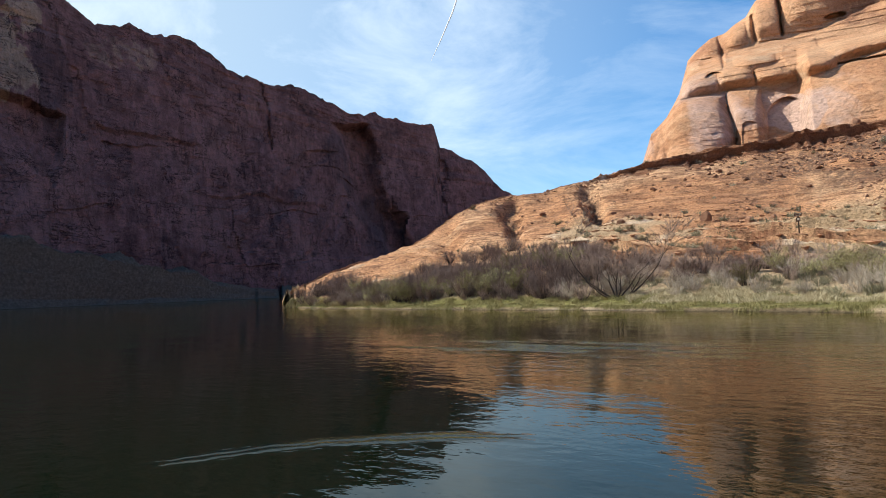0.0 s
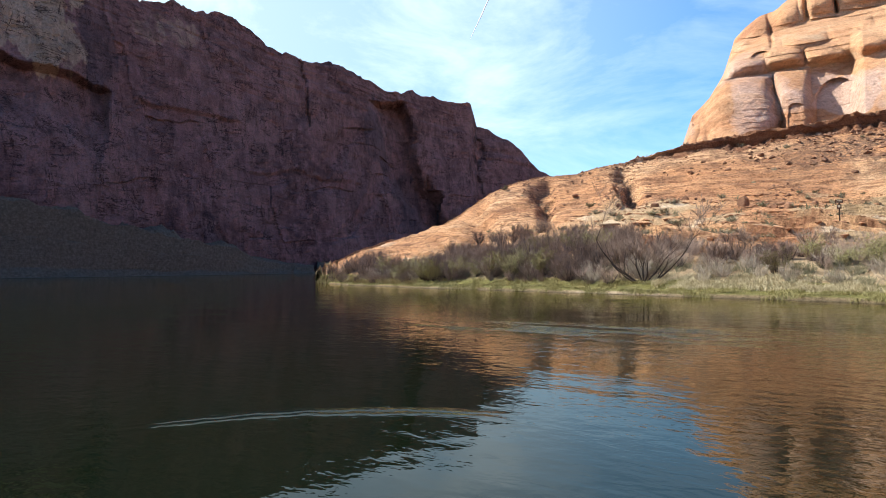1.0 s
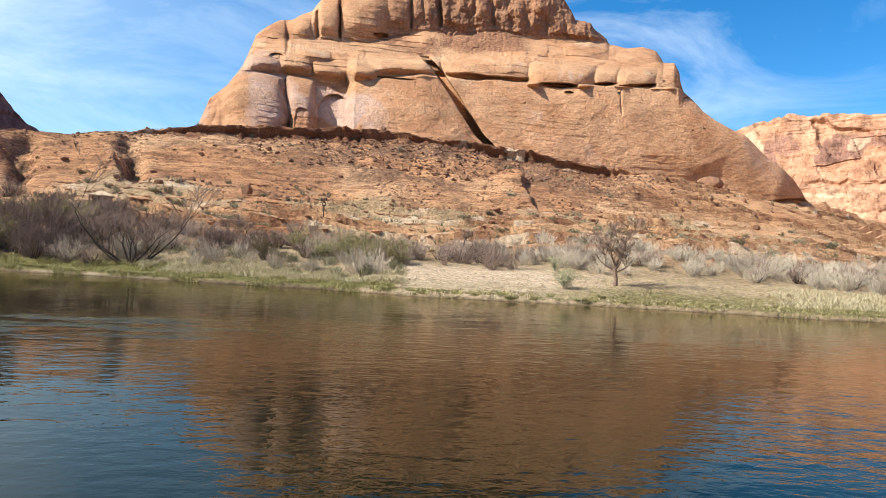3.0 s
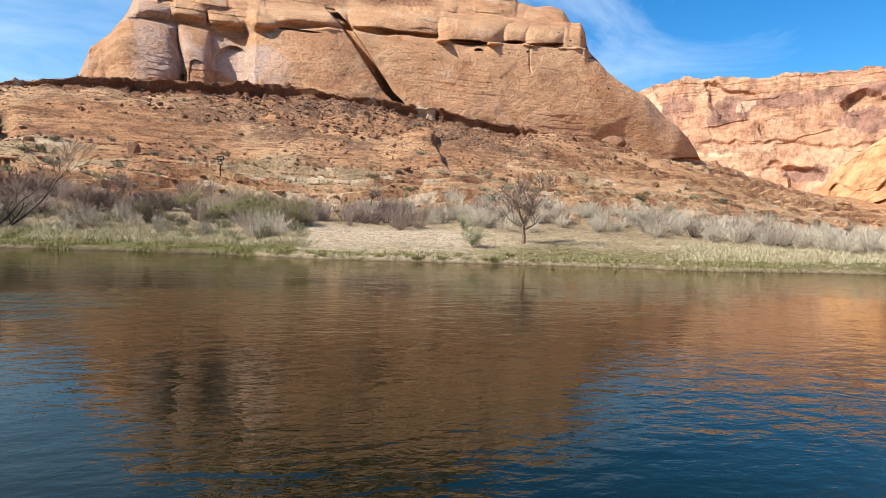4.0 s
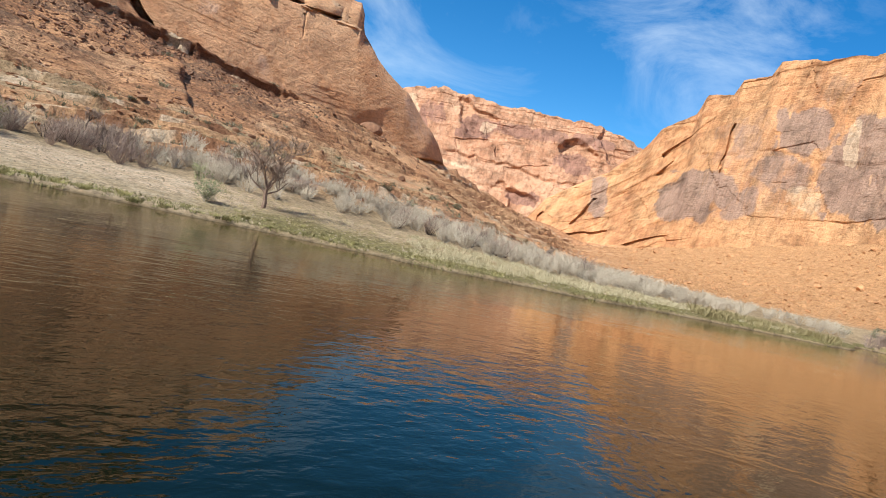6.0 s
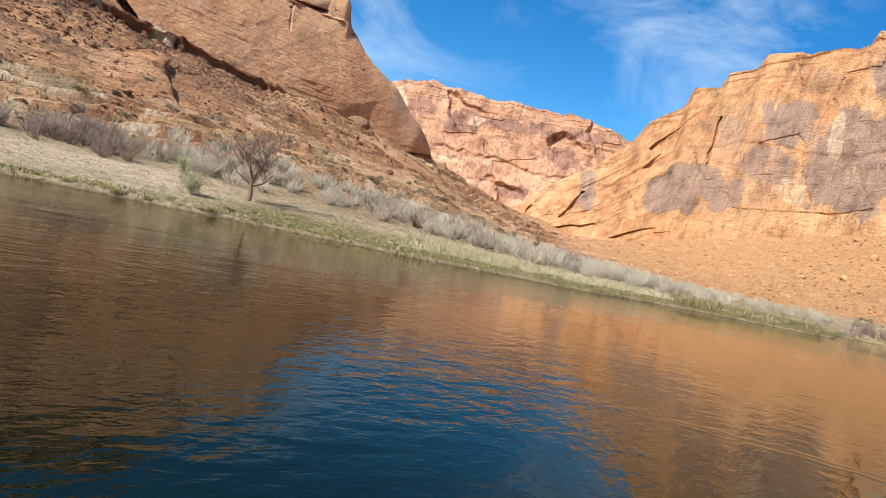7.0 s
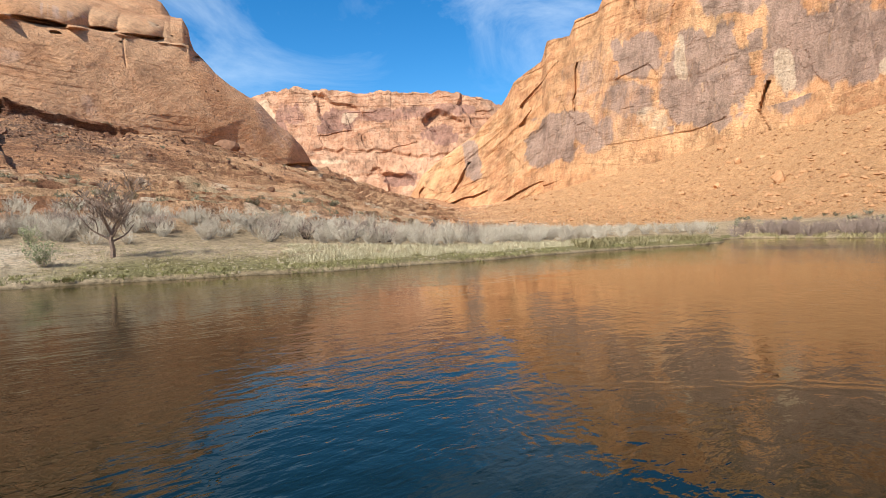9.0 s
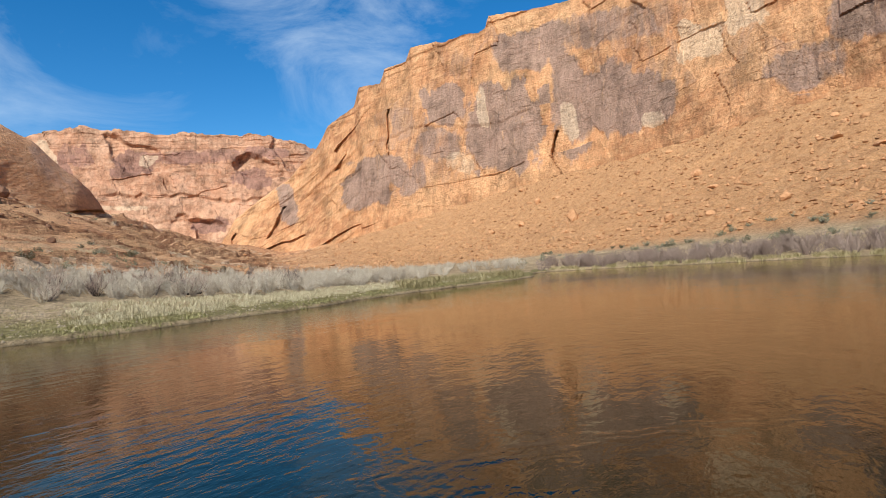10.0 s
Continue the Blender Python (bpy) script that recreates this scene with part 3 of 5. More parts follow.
def bricks(s, z, w, h, seed):
    """Random numbers of uneven courses of blocks."""
    row = np.floor(z / h)
    shift, wide = hashed(row, 0 * row, 0 * row, seed), 0.6 + 0.9 * hashed(row, 0 * row, 0 * row + 1, seed)
    return hashed(row, np.floor(s / (w * wide) + 7 * shift), 0 * row, seed + 3)


def build_wall(name, bearing, foot_r, foot_el, top_el, lean, material, cols, rows, seed, block=(14, 22), relief=3.0, curve=1.0, under=12, coat=(0.5, 0.0, 1.0), hollows=(), clefts=(), beds_from=0.55, panels=(), scars=(), ledges=(), bedded=0.5, fine=1.0, ribs=0.0):
    """A canyon wall: a foot line and a rim, joints and spalled blocks between them, and the plateau behind the rim."""
    c = np.linspace(bearing[0], bearing[-1], cols)
    fr = np.interp(c, bearing, foot_r)
    fz = fr * np.tan(np.radians(np.interp(c, bearing, foot_el))) + 1.8 - under
    tr = fr + np.interp(c, bearing, lean)
    te = np.interp(c, bearing, top_el)
    tz = tr * np.tan(np.radians(te)) + 1.8
    v = np.linspace(0, 1, rows)[None, :]
    cc = c[:, None] * np.ones_like(v)
    r = fr[:, None] + (tr - fr)[:, None] * v ** curve
    z = fz[:, None] + (tz - fz)[:, None] * v
    along = np.radians(c)[:, None] * np.mean(fr) * np.ones_like(v)
    warp = 9 * fbm(along / 34, z / 40, 0 * z, 4, seed) + 0.7 * fbm(along / 5, z / 5, 0 * z, 3, seed + 9)
    slant = 0.25 * z
    rank = bricks(along + warp + slant, z + 0.8 * warp - 0.15 * along, block[0], block[1], seed + 1)
    rank2 = bricks(along - warp, z + warp + 0.1 * along, block[0] * 0.42, block[1] * 0.5, seed + 2)
    rank3 = bricks(along + 0.5 * warp - slant, z + 0.7 * warp, block[0] * 0.2, block[1] * 0.16, seed + 12)
    joints = fbm((along + 0.5 * slant) / 9, z / 60, 0 * z, 4, seed + 7, 0.6, True)
    out = relief * (0.52 * (0.4 + 0.6 * fine) * (rank - 0.5) + 0.22 * fine * (rank2 - 0.5) + 0.12 * fine * (rank3 - 0.5) + 1.9 * fbm(along / 48, z / 130, 0 * z, 4, seed + 3) + 0.34 * fine * fbm(along / 7, z / 10, 0 * z, 5, seed + 4, 0.6))
    out = out - relief * 0.5 * fine * np.clip(joints - 0.4, 0, 1)
    if ribs:
        lean_by = along - ribs * z
        out = out + relief * step(-cc, -60, -55) * (1.1 * fbm(lean_by / 11, z / 70, 0 * z, 4, seed + 17, 0.55, True) + 0.5 * np.sign(fbm(lean_by / 20, z / 50, 0 * z, 3, seed + 18)))
    beds = fbm(along / 160, z / 5.5, 0 * z, 4, seed + 5)
    out = out + relief * bedded * np.sign(beds) * np.abs(beds) ** 0.5 * step(v, beds_from, beds_from + 0.35)
    up = np.degrees(np.arctan2(z - 1.8, r))
    stray, tilt = fbm(along / 16, z / 16, 0 * z, 4, seed + 15), fbm(along / 24, z / 30, 0 * z, 3, seed + 19)
    for cl, cr, el, eh, deep in hollows:                                # recesses: a sharp near side and floor, running out on the far side
        across = (cc + 0.9 * stray + 0.5 * (up - el) - 0.3 - cl) / (cr - cl)
        roof = eh - 0.8 * (eh - el) * np.clip(across, 0, 1) ** 2 + 0.9 * tilt
        inside = step(across, 0, 0.10) * (1 - step(across, 0.6, 1.0)) * step(up + 0.5 * stray, el, el + 0.15) * (1 - step(up, roof, roof + 0.5))
        out = out - deep * inside * (1 - 0.7 * np.clip(across, 0, 1))
    for c0, e0, c1, e1, w, deep in clefts:                              # slanting cracks
        k = np.clip((up - e0) / (e1 - e0), 0, 1)
        near = np.abs(cc - (c0 + (c1 - c0) * k) + 0.10 * warp + 0.5 * w * (rank2 - 0.5)) / w
        out = out - deep * (1 - step(near, 0.3, 1.0)) * (up > e0) * (up < e1)
    for c0, c1, e0, e1, tall, deep in ledges:                           # brows with the wall set back below them
        under_by = e0 + (e1 - e0) * (cc - c0) / (c1 - c0) + 0.9 * fbm(along / 22, 0 * z, 0 * z, 5, seed + 16) - up
        out = out - deep * step(under_by, 0, 0.35) * (1 - step(under_by, 0.35 * tall, tall)) * step(cc, c0, c0 + 0.8) * (1 - step(cc, c1 - 0.8, c1))
    sheets, ragged, ragged2 = [], fbm(along / 9, z / 16, 0 * z, 5, seed + 20, 0.6), fbm(along / 7, z / 22, 0 * z, 5, seed + 21, 0.6)
    for spots in (panels, scars):                                       # coated panels and fresh pale scars, squarish, with stepped edges
        sheet = 0 * z
        for pc, pe, pw, ph, much in spots:
            q = (np.abs(cc - pc + 0.35 * pw * (rank2 - 0.5) + 0.55 * pw * ragged + 0.04 * slant) / pw) ** 3 + (np.abs(up - pe + 0.4 * ph * (rank - 0.5) + 0.7 * ph * ragged2) / ph) ** 3
            sheet = np.maximum(sheet, much * (1 - step(q, 0.5, 1.4)))
        sheets.append(sheet)
    r = r - out
    a = np.radians(c)[:, None]
    p = np.stack([r * np.sin(a), r * np.cos(a), z], -1)
    p[..., 2] += 0.6 * relief * step(v, 0.93, 1) * (fbm(along / 7, 0 * z, 0 * z, 4, seed + 6) + 0.5 * (bricks(along + 0 * z, 0 * z, 7, 9, seed + 10) - 0.5))
    rim = [np.stack([(r[:, -1] + d) * np.sin(a[:, 0]), (r[:, -1] + d) * np.cos(a[:, 0]), p[:, -1, 2] + h + 0.6 * fbm(along[:, 0] / 9, 0 * c + d / 5, 0 * c, 3, seed + 8)], -1)
           for d, h in ((2, 0.6), (6, 0.9), (14, 1.2), (40, 0.0), (120, -4.0), (400, -12.0))]
    p = np.concatenate([p, np.stack(rim, 1)], 1)
    amount, lo, hi = coat
    region = (step(cc, 54, 60) if bearing[0] > 40 else 1) * step(fbm(along / 42, z / 60, 0 * z, 3, seed + 14), -0.7, -0.25) * step(v, lo - 0.1, lo + 0.1) * (1 - step(v, hi - 0.1, hi + 0.1))
    varnish = amount * np.clip(region * (0.1 + 0.9 * step(rank, 0.24, 0.3)) * (0.3 + 0.7 * step(rank2, 0.18, 0.24)), 0, 1)
    varnish, scar = np.clip(np.maximum(varnish * (0.35 if panels else 1), sheets[0]), 0, 1), np.concatenate([sheets[1], np.zeros((cols, len(rim)))], 1)
    varnish = np.concatenate([varnish, np.zeros((cols, len(rim)))], 1)
    root = new(name)
    grid_object("rock_face", p[:, :rows], material, smooth=False, masks={"varnish": varnish[:, :rows], "scar": scar[:, :rows]}, parent=root)
    grid_object("rim", p[:, rows - 1:], material, smooth=False, masks={"varnish": varnish[:, rows - 1:], "scar": scar[:, rows - 1:]}, parent=root)
    return root


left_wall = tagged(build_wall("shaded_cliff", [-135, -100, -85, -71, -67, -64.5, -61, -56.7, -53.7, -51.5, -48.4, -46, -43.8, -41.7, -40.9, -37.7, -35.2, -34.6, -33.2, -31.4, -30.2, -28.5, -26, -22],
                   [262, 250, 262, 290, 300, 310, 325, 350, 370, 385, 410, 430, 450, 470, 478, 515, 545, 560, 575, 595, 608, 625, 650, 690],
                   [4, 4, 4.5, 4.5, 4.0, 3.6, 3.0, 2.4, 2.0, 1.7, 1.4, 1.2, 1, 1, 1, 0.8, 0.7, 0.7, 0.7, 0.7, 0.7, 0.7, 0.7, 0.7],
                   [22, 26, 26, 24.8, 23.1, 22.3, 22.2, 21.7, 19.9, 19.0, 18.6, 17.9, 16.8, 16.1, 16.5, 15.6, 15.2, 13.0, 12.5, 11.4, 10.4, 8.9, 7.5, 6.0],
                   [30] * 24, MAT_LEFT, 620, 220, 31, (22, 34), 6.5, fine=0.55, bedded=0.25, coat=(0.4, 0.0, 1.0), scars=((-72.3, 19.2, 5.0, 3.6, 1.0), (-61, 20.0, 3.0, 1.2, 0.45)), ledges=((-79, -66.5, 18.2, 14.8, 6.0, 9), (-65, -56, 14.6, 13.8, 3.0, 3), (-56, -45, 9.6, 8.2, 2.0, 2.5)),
                   # the panels near -43 and -41 paint shade along the big cleft
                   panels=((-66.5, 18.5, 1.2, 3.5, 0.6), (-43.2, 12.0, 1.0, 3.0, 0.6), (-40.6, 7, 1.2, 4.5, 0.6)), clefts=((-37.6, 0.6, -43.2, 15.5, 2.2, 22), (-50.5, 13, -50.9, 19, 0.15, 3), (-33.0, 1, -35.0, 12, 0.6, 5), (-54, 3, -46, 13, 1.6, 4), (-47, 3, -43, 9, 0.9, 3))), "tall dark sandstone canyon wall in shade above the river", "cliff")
right_wall = tagged(build_wall("varnished_cliff", [44.5, 45, 46.5, 49, 51.5, 53, 54, 55, 57.5, 58, 60, 60.5, 62.5, 63, 67, 70, 70.4, 74, 78.3, 85, 93, 102, 120, 135],
                    [440, 436, 430, 418, 405, 396, 390, 384, 366, 362, 346, 342, 330, 328, 304, 290, 288, 276, 264, 235, 208, 190, 180, 185],
                    [0.5, 0.8, 1.4, 1.8, 2.1, 2.5, 2.9, 3.2, 3.9, 4.0, 4.5, 4.6, 4.9, 4.9, 5.3, 7.0, 7.4, 9.0, 8.4, 9.8, 12.3, 12.5, 12, 11],
                    [1.5, 3.0, 5.5, 7.3, 8.9, 10.4, 11.5, 13.2, 15.0, 16.6, 16.9, 18.1, 18.6, 19.6, 20.1, 20.9, 21.8, 21.9, 22.4, 23.5, 25.5, 27, 27, 25],
                    [60, 62, 64, 64, 62, 60, 58, 52, 46, 40, 36, 34, 32, 30, 28, 26, 26, 26, 26, 26, 26, 26, 26, 26], MAT_RIGHT, 720, 260, 51, (15, 20), 3.2, fine=0.6, ribs=0.9, coat=(0.95, 0.22, 0.97), clefts=((49.3, 3.6, 50.8, 6.4, 0.22, 5), (46.0, 2.2, 46.8, 4.2, 0.2, 5), (60.6, 10.5, 60.9, 14.5, 0.12, 4), (75.3, 9.2, 76.2, 11.6, 0.16, 4)), ledges=((58, 74, 11.8, 13.6, 1.2, 0.9), (46, 58, 5.5, 9.5, 1.2, 1.4)),
                    panels=((72.2, 12.4, 3.2, 3.9, 1.0), (66.8, 14.6, 1.8, 1.9, 0.9), (66.0, 11.2, 2.2, 1.4, 0.6), (60.5, 9.0, 3.0, 1.4, 0.75), (78.0, 14.0, 2.0, 4.0, 0.75), (81.5, 13.6, 4.2, 2.8, 0.85), (75.2, 18.6, 4.0, 1.7, 0.75), (58.6, 7.6, 2.2, 1.6, 0.8), (63.0, 8.3, 1.7, 1.5, 0.65), (82.5, 19.6, 4.0, 1.5, 0.6), (95.6, 13.6, 2.6, 1.8, 0.65), (100.5, 16.0, 3.0, 2.0, 0.7), (62.5, 13.5, 1.3, 1.6, 0.5), (51.5, 6.2, 0.8, 1.6, 0.7), (106, 14, 3, 3, 0.7)),
                    scars=((88.6, 17.2, 1.9, 1.8, 1.0), (70.0, 14.3, 0.45, 1.5, 1.0), (92.4, 18.8, 1.7, 1.6, 0.8), (77.5, 12.0, 0.7, 1.6, 0.7), (67.5, 9.5, 1.2, 1.2, 0.6), (84.2, 11.4, 0.9, 0.7, 0.8)), beds_from=0.7),
                    "sunlit orange sandstone canyon wall with grey desert varnish", "cliff")
far_wall = tagged(build_wall("distant_cliff", [24, 30, 32, 35, 38, 40, 44, 48, 50, 54, 58, 62], [640, 625, 615, 600, 590, 585, 575, 570, 570, 575, 590, 610],
                  [0.4] * 12, [11.6, 11.9, 12.3, 13.1, 12.9, 12.7, 12.9, 12.8, 12.5, 11.6, 11, 10], [70] * 12, MAT_FAR, 420, 220, 71, (44, 22), 5.0, 0.8, coat=(0.7, 0.45, 1.0), beds_from=0.62, bedded=0.24, fine=0.45, hollows=((37.7, 43.0, 9.5, 11.9, 7), (47.2, 51.8, 8.7, 10.6, 11), (51.0, 53.6, 9.4, 12.2, 6), (43.0, 47.6, 3.4, 5.8, 7), (40.8, 42.0, 8.1, 8.6, 3)),
                  # panels in the recesses hold dark varnish and the recess shadow in one colour
                  panels=((40.0, 10.4, 2.0, 1.1, 1.0), (49.2, 9.2, 1.6, 0.9, 1.0), (45.1, 5.0, 1.8, 0.6, 0.9), (36.0, 10.9, 1.0, 1.0, 0.6), (43.5, 10.8, 1.4, 0.6, 0.8), (34.8, 9.6, 0.5, 1.4, 0.9), (45.5, 11.0, 3.0, 0.6, 0.6), (41.0, 10.4, 1.0, 0.9, 0.55), (50.5, 11.2, 2.0, 0.5, 0.7)), scars=((33.7, 10.7, 1.0, 0.9, 1.0), (41.0, 10.6, 0.7, 0.6, 0.6), (38.5, 6.6, 2.0, 0.2, 0.7)), ledges=((36, 52, 8.0, 7.2, 0.8, 3), (31, 46, 5.9, 5.4, 0.7, 2))),
                  "rounded sunlit sandstone canyon wall in the distance", "cliff")

# the butte: tiers by bearing from the river, each with its height in degrees and its set-back
RIM_B = [-16.6, -15.66, -15.2, -14.7, -13.8, -12.65, -12.24, -11.77, -10.9, -9.9, -8.8, -7.8, -7.0, -6.2, -4.7, -2.6, 0, 3, 7, 12, 15.2, 16.2, 16.9, 17.3, 18.65, 19.1, 20.1, 20.4, 22, 23.3, 24.4, 24.9, 25.1, 26, 26.45, 26.6, 26.85, 27.7, 28.5, 29.7, 31, 31.7, 32.7, 33.6, 34.7, 35.4, 36.0, 36.5, 37.2, 38.4]
RIM_E = [9.0, 11.7, 13.0, 13.45, 14.3, 16.1, 17.3, 18.7, 19.5, 20.1, 20.3, 20.9, 21.25, 22.3, 22.8, 23.4, 24.1, 24.6, 24.8, 24.7, 24.1, 23.3, 22.35, 21.65, 21.4, 20.8, 20.1, 19.6, 19.2, 19.25, 18.85, 18.25, 17.9, 17.8, 17.0, 16.1, 15.45, 14.6, 13.7, 12.8, 12.0, 11.7, 10.7, 9.65, 8.8, 8.0, 7.1, 6.1, 4.9, 2.5]
SLAB_B, SLAB_E = [-17, -12.5, -9, -6.5, -4.5, -1.3, 0.8, 3.5, 7.2, 11.3, 16.3, 21, 26.4, 38], [14.6, 15.6, 15.8, 15.6, 15.3, 15.95, 16.4, 16.8, 16.65, 16.55, 16.2, 16.2, 15.75, 15.0]
TIER_B, TIER_E = [-13, -11.8, -10.3, -7.2, -4.5, -2.4, 0.2, 3.4, 6.0, 11.2, 13.8, 18.7, 21, 23.3, 26, 38], [16.6, 17.4, 17.8, 18.15, 18.15, 17.7, 18.0, 18.15, 18.3, 18.6, 18.7, 18.45, 18.2, 17.75, 17.9, 17.9]
SHELF_B, SHELF_E = [-12, -8.8, -4.6, -2, 0.7, 3.3, 6, 8.6, 11.2, 13.7, 16.2, 18.7, 20.4, 38], [18.5, 18.8, 19.1, 19.2, 19.7, 20.5, 20.3, 20.75, 20.7, 20.15, 20.2, 20.0, 19.55, 19.4]
CLEFT_E, CLEFT_B = [10.0, 11.0, 11.76, 13.28, 15.29, 17.0, 17.85, 18.6], [10.9, 10.2, 9.35, 8.25, 6.75, 5.4, 4.5, 3.6]
# rounded noses and brows: bearing, half width, low and high edge in degrees, how far proud in metres, slant
NOSES = ((-11.7, 3.2, 8, 15.6, 10.0, 0.10), (-7.2, 1.35, 8, 15.8, 6.5, 0.10), (-14.9, 0.8, 8, 13.3, 4.0, 0.0),
         (-11.0, 1.7, 15.3, 17.6, 4.0, 0.0), (-8.2, 1.5, 15.6, 17.6, 4.5, 0.15), (-5.0, 1.6, 15.6, 17.3, 4.5, 0.2), (-6.6, 1.6, 16.8, 18.3, 4.0, 0.2), (-2.6, 2.0, 15.6, 17.8, 5.0, 0.25), (1.6, 3.3, 16.3, 18.15, 5.0, 0.1), (-3.4, 1.5, 17.4, 18.6, 3.0, 0.3),
         (9.4, 4.4, 16.8, 18.5, 4.0, -0.1), (16.4, 3.2, 16.2, 18.3, 6.5, -0.15), (20.4, 1.3, 16.3, 18.0, 4.0, 0.0), (23.0, 2.0, 16.1, 17.9, 5.5, 0.0), (25.6, 1.3, 15.8, 17.8, 4.5, 0.0), (13.0, 2.0, 18.4, 19.6, 2.5, 0.0), (18.6, 2.3, 18.5, 19.9, 3.0, 0.0), (22.8, 2.0, 18.0, 19.3, 3.0, 0.0),
         (-10.4, 1.3, 17.8, 20.2, 4.0, 0.0), (-7.9, 1.0, 18.6, 20.9, 4.5, 0.05), (-5.35, 0.95, 19.0, 22.6, 5.5, 0.0), (-2.0, 2.2, 19.2, 23.6, 6.0, 0.0), (1.2, 1.3, 20.0, 24.3, 4.5, 0.0), (2.75, 0.5, 20.8, 24.0, 4.5, 0.0), (4.0, 0.75, 20.6, 24.3, 4.5, 0.0), (5.3, 0.5, 20.6, 23.6, 3.5, 0.0), (6.6, 0.9, 20.4, 22.2, 4.5, 0.2), (7.2, 0.7, 21.6, 24.4, 4.0, 0.0), (8.8, 0.8, 20.8, 23.6, 4.5, 0.0), (10.4, 0.9, 20.7, 22.4, 4.5, 0.2), (10.2, 0.8, 22.2, 24.4, 4.0, 0.0), (12.0, 0.8, 20.6, 23.4, 4.0, 0.15), (13.6, 0.8, 20.4, 22.3, 4.0, 0.0), (14.2, 0.8, 21.8, 23.8, 4.0, 0.0), (15.5, 0.8, 20.3, 22.3, 4.0, 0.1), (17.6, 1.0, 20.1, 21.4, 4.0, 0.1), (19.0, 0.7, 19.9, 20.7, 3.0, 0.0))


def build_butte():
    b = np.concatenate([np.arange(-16.6, 28, 0.056), np.arange(28, 38.41, 0.07)])[:, None]
    rows = 350
    rim = np.interp(b, RIM_B, RIM_E) + 0.05 * fbm(b / 0.5, 0 * b, 0 * b, 4, 80)
    low = table(LIP_EL, b) - 2.5
    rim = np.maximum(rim, low + 0.1)
    v = np.linspace(0, 1, rows)[None, :]
    e = low + (rim - low) * v
    bb = b + 0 * e
    wob = 0.18 * fbm(bb / 2.0, e / 1.3, 0 * e, 4, 81)
    e1, e2, e3 = (np.interp(b, *q) + wob for q in ((SLAB_B, SLAB_E), (TIER_B, TIER_E), (SHELF_B, SHELF_E)))
    # set-back: a slab that rolls over, a rounded brow, a sloping shelf, a steep block
    q1, q2, q3, q4 = np.clip((e - low) / (e1 - low), 0, 1), np.clip((e - e1) / (e2 - e1), 0, 1), np.clip((e - e2) / (e3 - e2), 0, 1), np.clip((e - e3) / 4.5, 0, 1)
    r = table(LIP_R, b) + 13 + 0.021 * np.clip(b - 8, 0, 30) ** 2 + 19 * q1 ** 1.5 + 15 * (1 - np.sqrt(np.clip(1 - q2 ** 2, 0, 1))) + (0.6 + 4.2 * step(bb, -3, 4)) * step(e, e1 - 0.12, e1 + 0.1) + 15 * q3 + 7 * q4
    s, z0 = np.radians(bb) * 165, 165 * np.tan(np.radians(e))
    soft = fbm(s / 30, z0 / 20, 0 * e, 3, 82)
    out = 2.6 * soft + 0.9 * fbm(s / 9, z0 / 7, 0 * e, 4, 83)
    edge = np.interp(e, CLEFT_E, CLEFT_B) + 0.10 * fbm(z0 / 5, s / 40, 0 * e, 3, 84)
    on_face = (e < 18.6)
    left_slab = step(bb, -3.6, -2.6) * (bb < edge - 0.74) * on_face
    out = out + left_slab * (6.5 * np.sqrt(np.clip(1 - ((bb - 1.0) / np.maximum(edge + 0.2 - 1.0, 0.5)).clip(0, 1) ** 3, 0, 1)) + 0.5) * (1 - step(e, 17.6, 18.4))
    cut = np.clip(1 - np.abs(bb - edge + 0.34) / 0.46, 0, 1)
    out = out - 13.0 * step(cut, 0, 0.25) * (1 - step(e, 17.7, 18.5))
    # everything on the face wanders a little
    bb, e_true, e = bb + 0.30 * fbm(s / 16, z0 / 16, 0 * e, 3, 101) + 0.10 * fbm(s / 4, z0 / 5, 0 * e, 3, 102), e, e + 0.30 * fbm(s / 18, z0 / 18, 0 * e, 3, 103) + 0.08 * fbm(s / 4, z0 / 4, 0 * e, 3, 104)
    nose, rough6, rough5, rough4 = 0 * e, fbm(s / 6, z0 / 6, 0 * e, 3, 85), fbm(s / 5, z0 / 5, 0 * e, 3, 86), fbm(s / 4, z0 / 4, 0 * e, 3, 87)
    for c, w, lo, hi, amp, slant in NOSES:
        u = (bb - c - slant * (lo + hi - 2 * e) * 0.5 + (0.14 * w + 0.12) * rough6) / w
        tall = hi - lo
        k = np.clip((e - hi + 0.7 * min(tall, 3)) / (0.7 * min(tall, 3)), 0, 1)
        body = np.clip(1 - np.abs(u) ** (2.2 if hi < 19 else 2.0), 0, 1) ** 0.5 * np.sqrt(np.clip(1 - k ** 2, 0, 1)) * step(e, lo - 0.05, lo + (0.12 if 4 < c and hi < 19 else 0.55) * min(tall, 2.5))
        nose = np.maximum(nose, (amp if hi < 20 else 0.5 * amp) * body)
    out = out + nose
    for c, w, top, base, deep in ((-4.35, 1.6, 14.55, 13.1, 2.2), (-7.15, 0.75, 13.25, 12.5, 0.8)):     # blind arches
        q = ((bb - c + 0.12 * rough5) / w) ** 2 + (np.clip(e - base + 0.12 * rough4 + 0.12 * (bb - c), 0, 99) / (top - base)) ** 2
        out = out - deep * (1 - step(q, 0.88, 1.0)) * (1 - step((bb - c) / w, 0.1, 0.85))
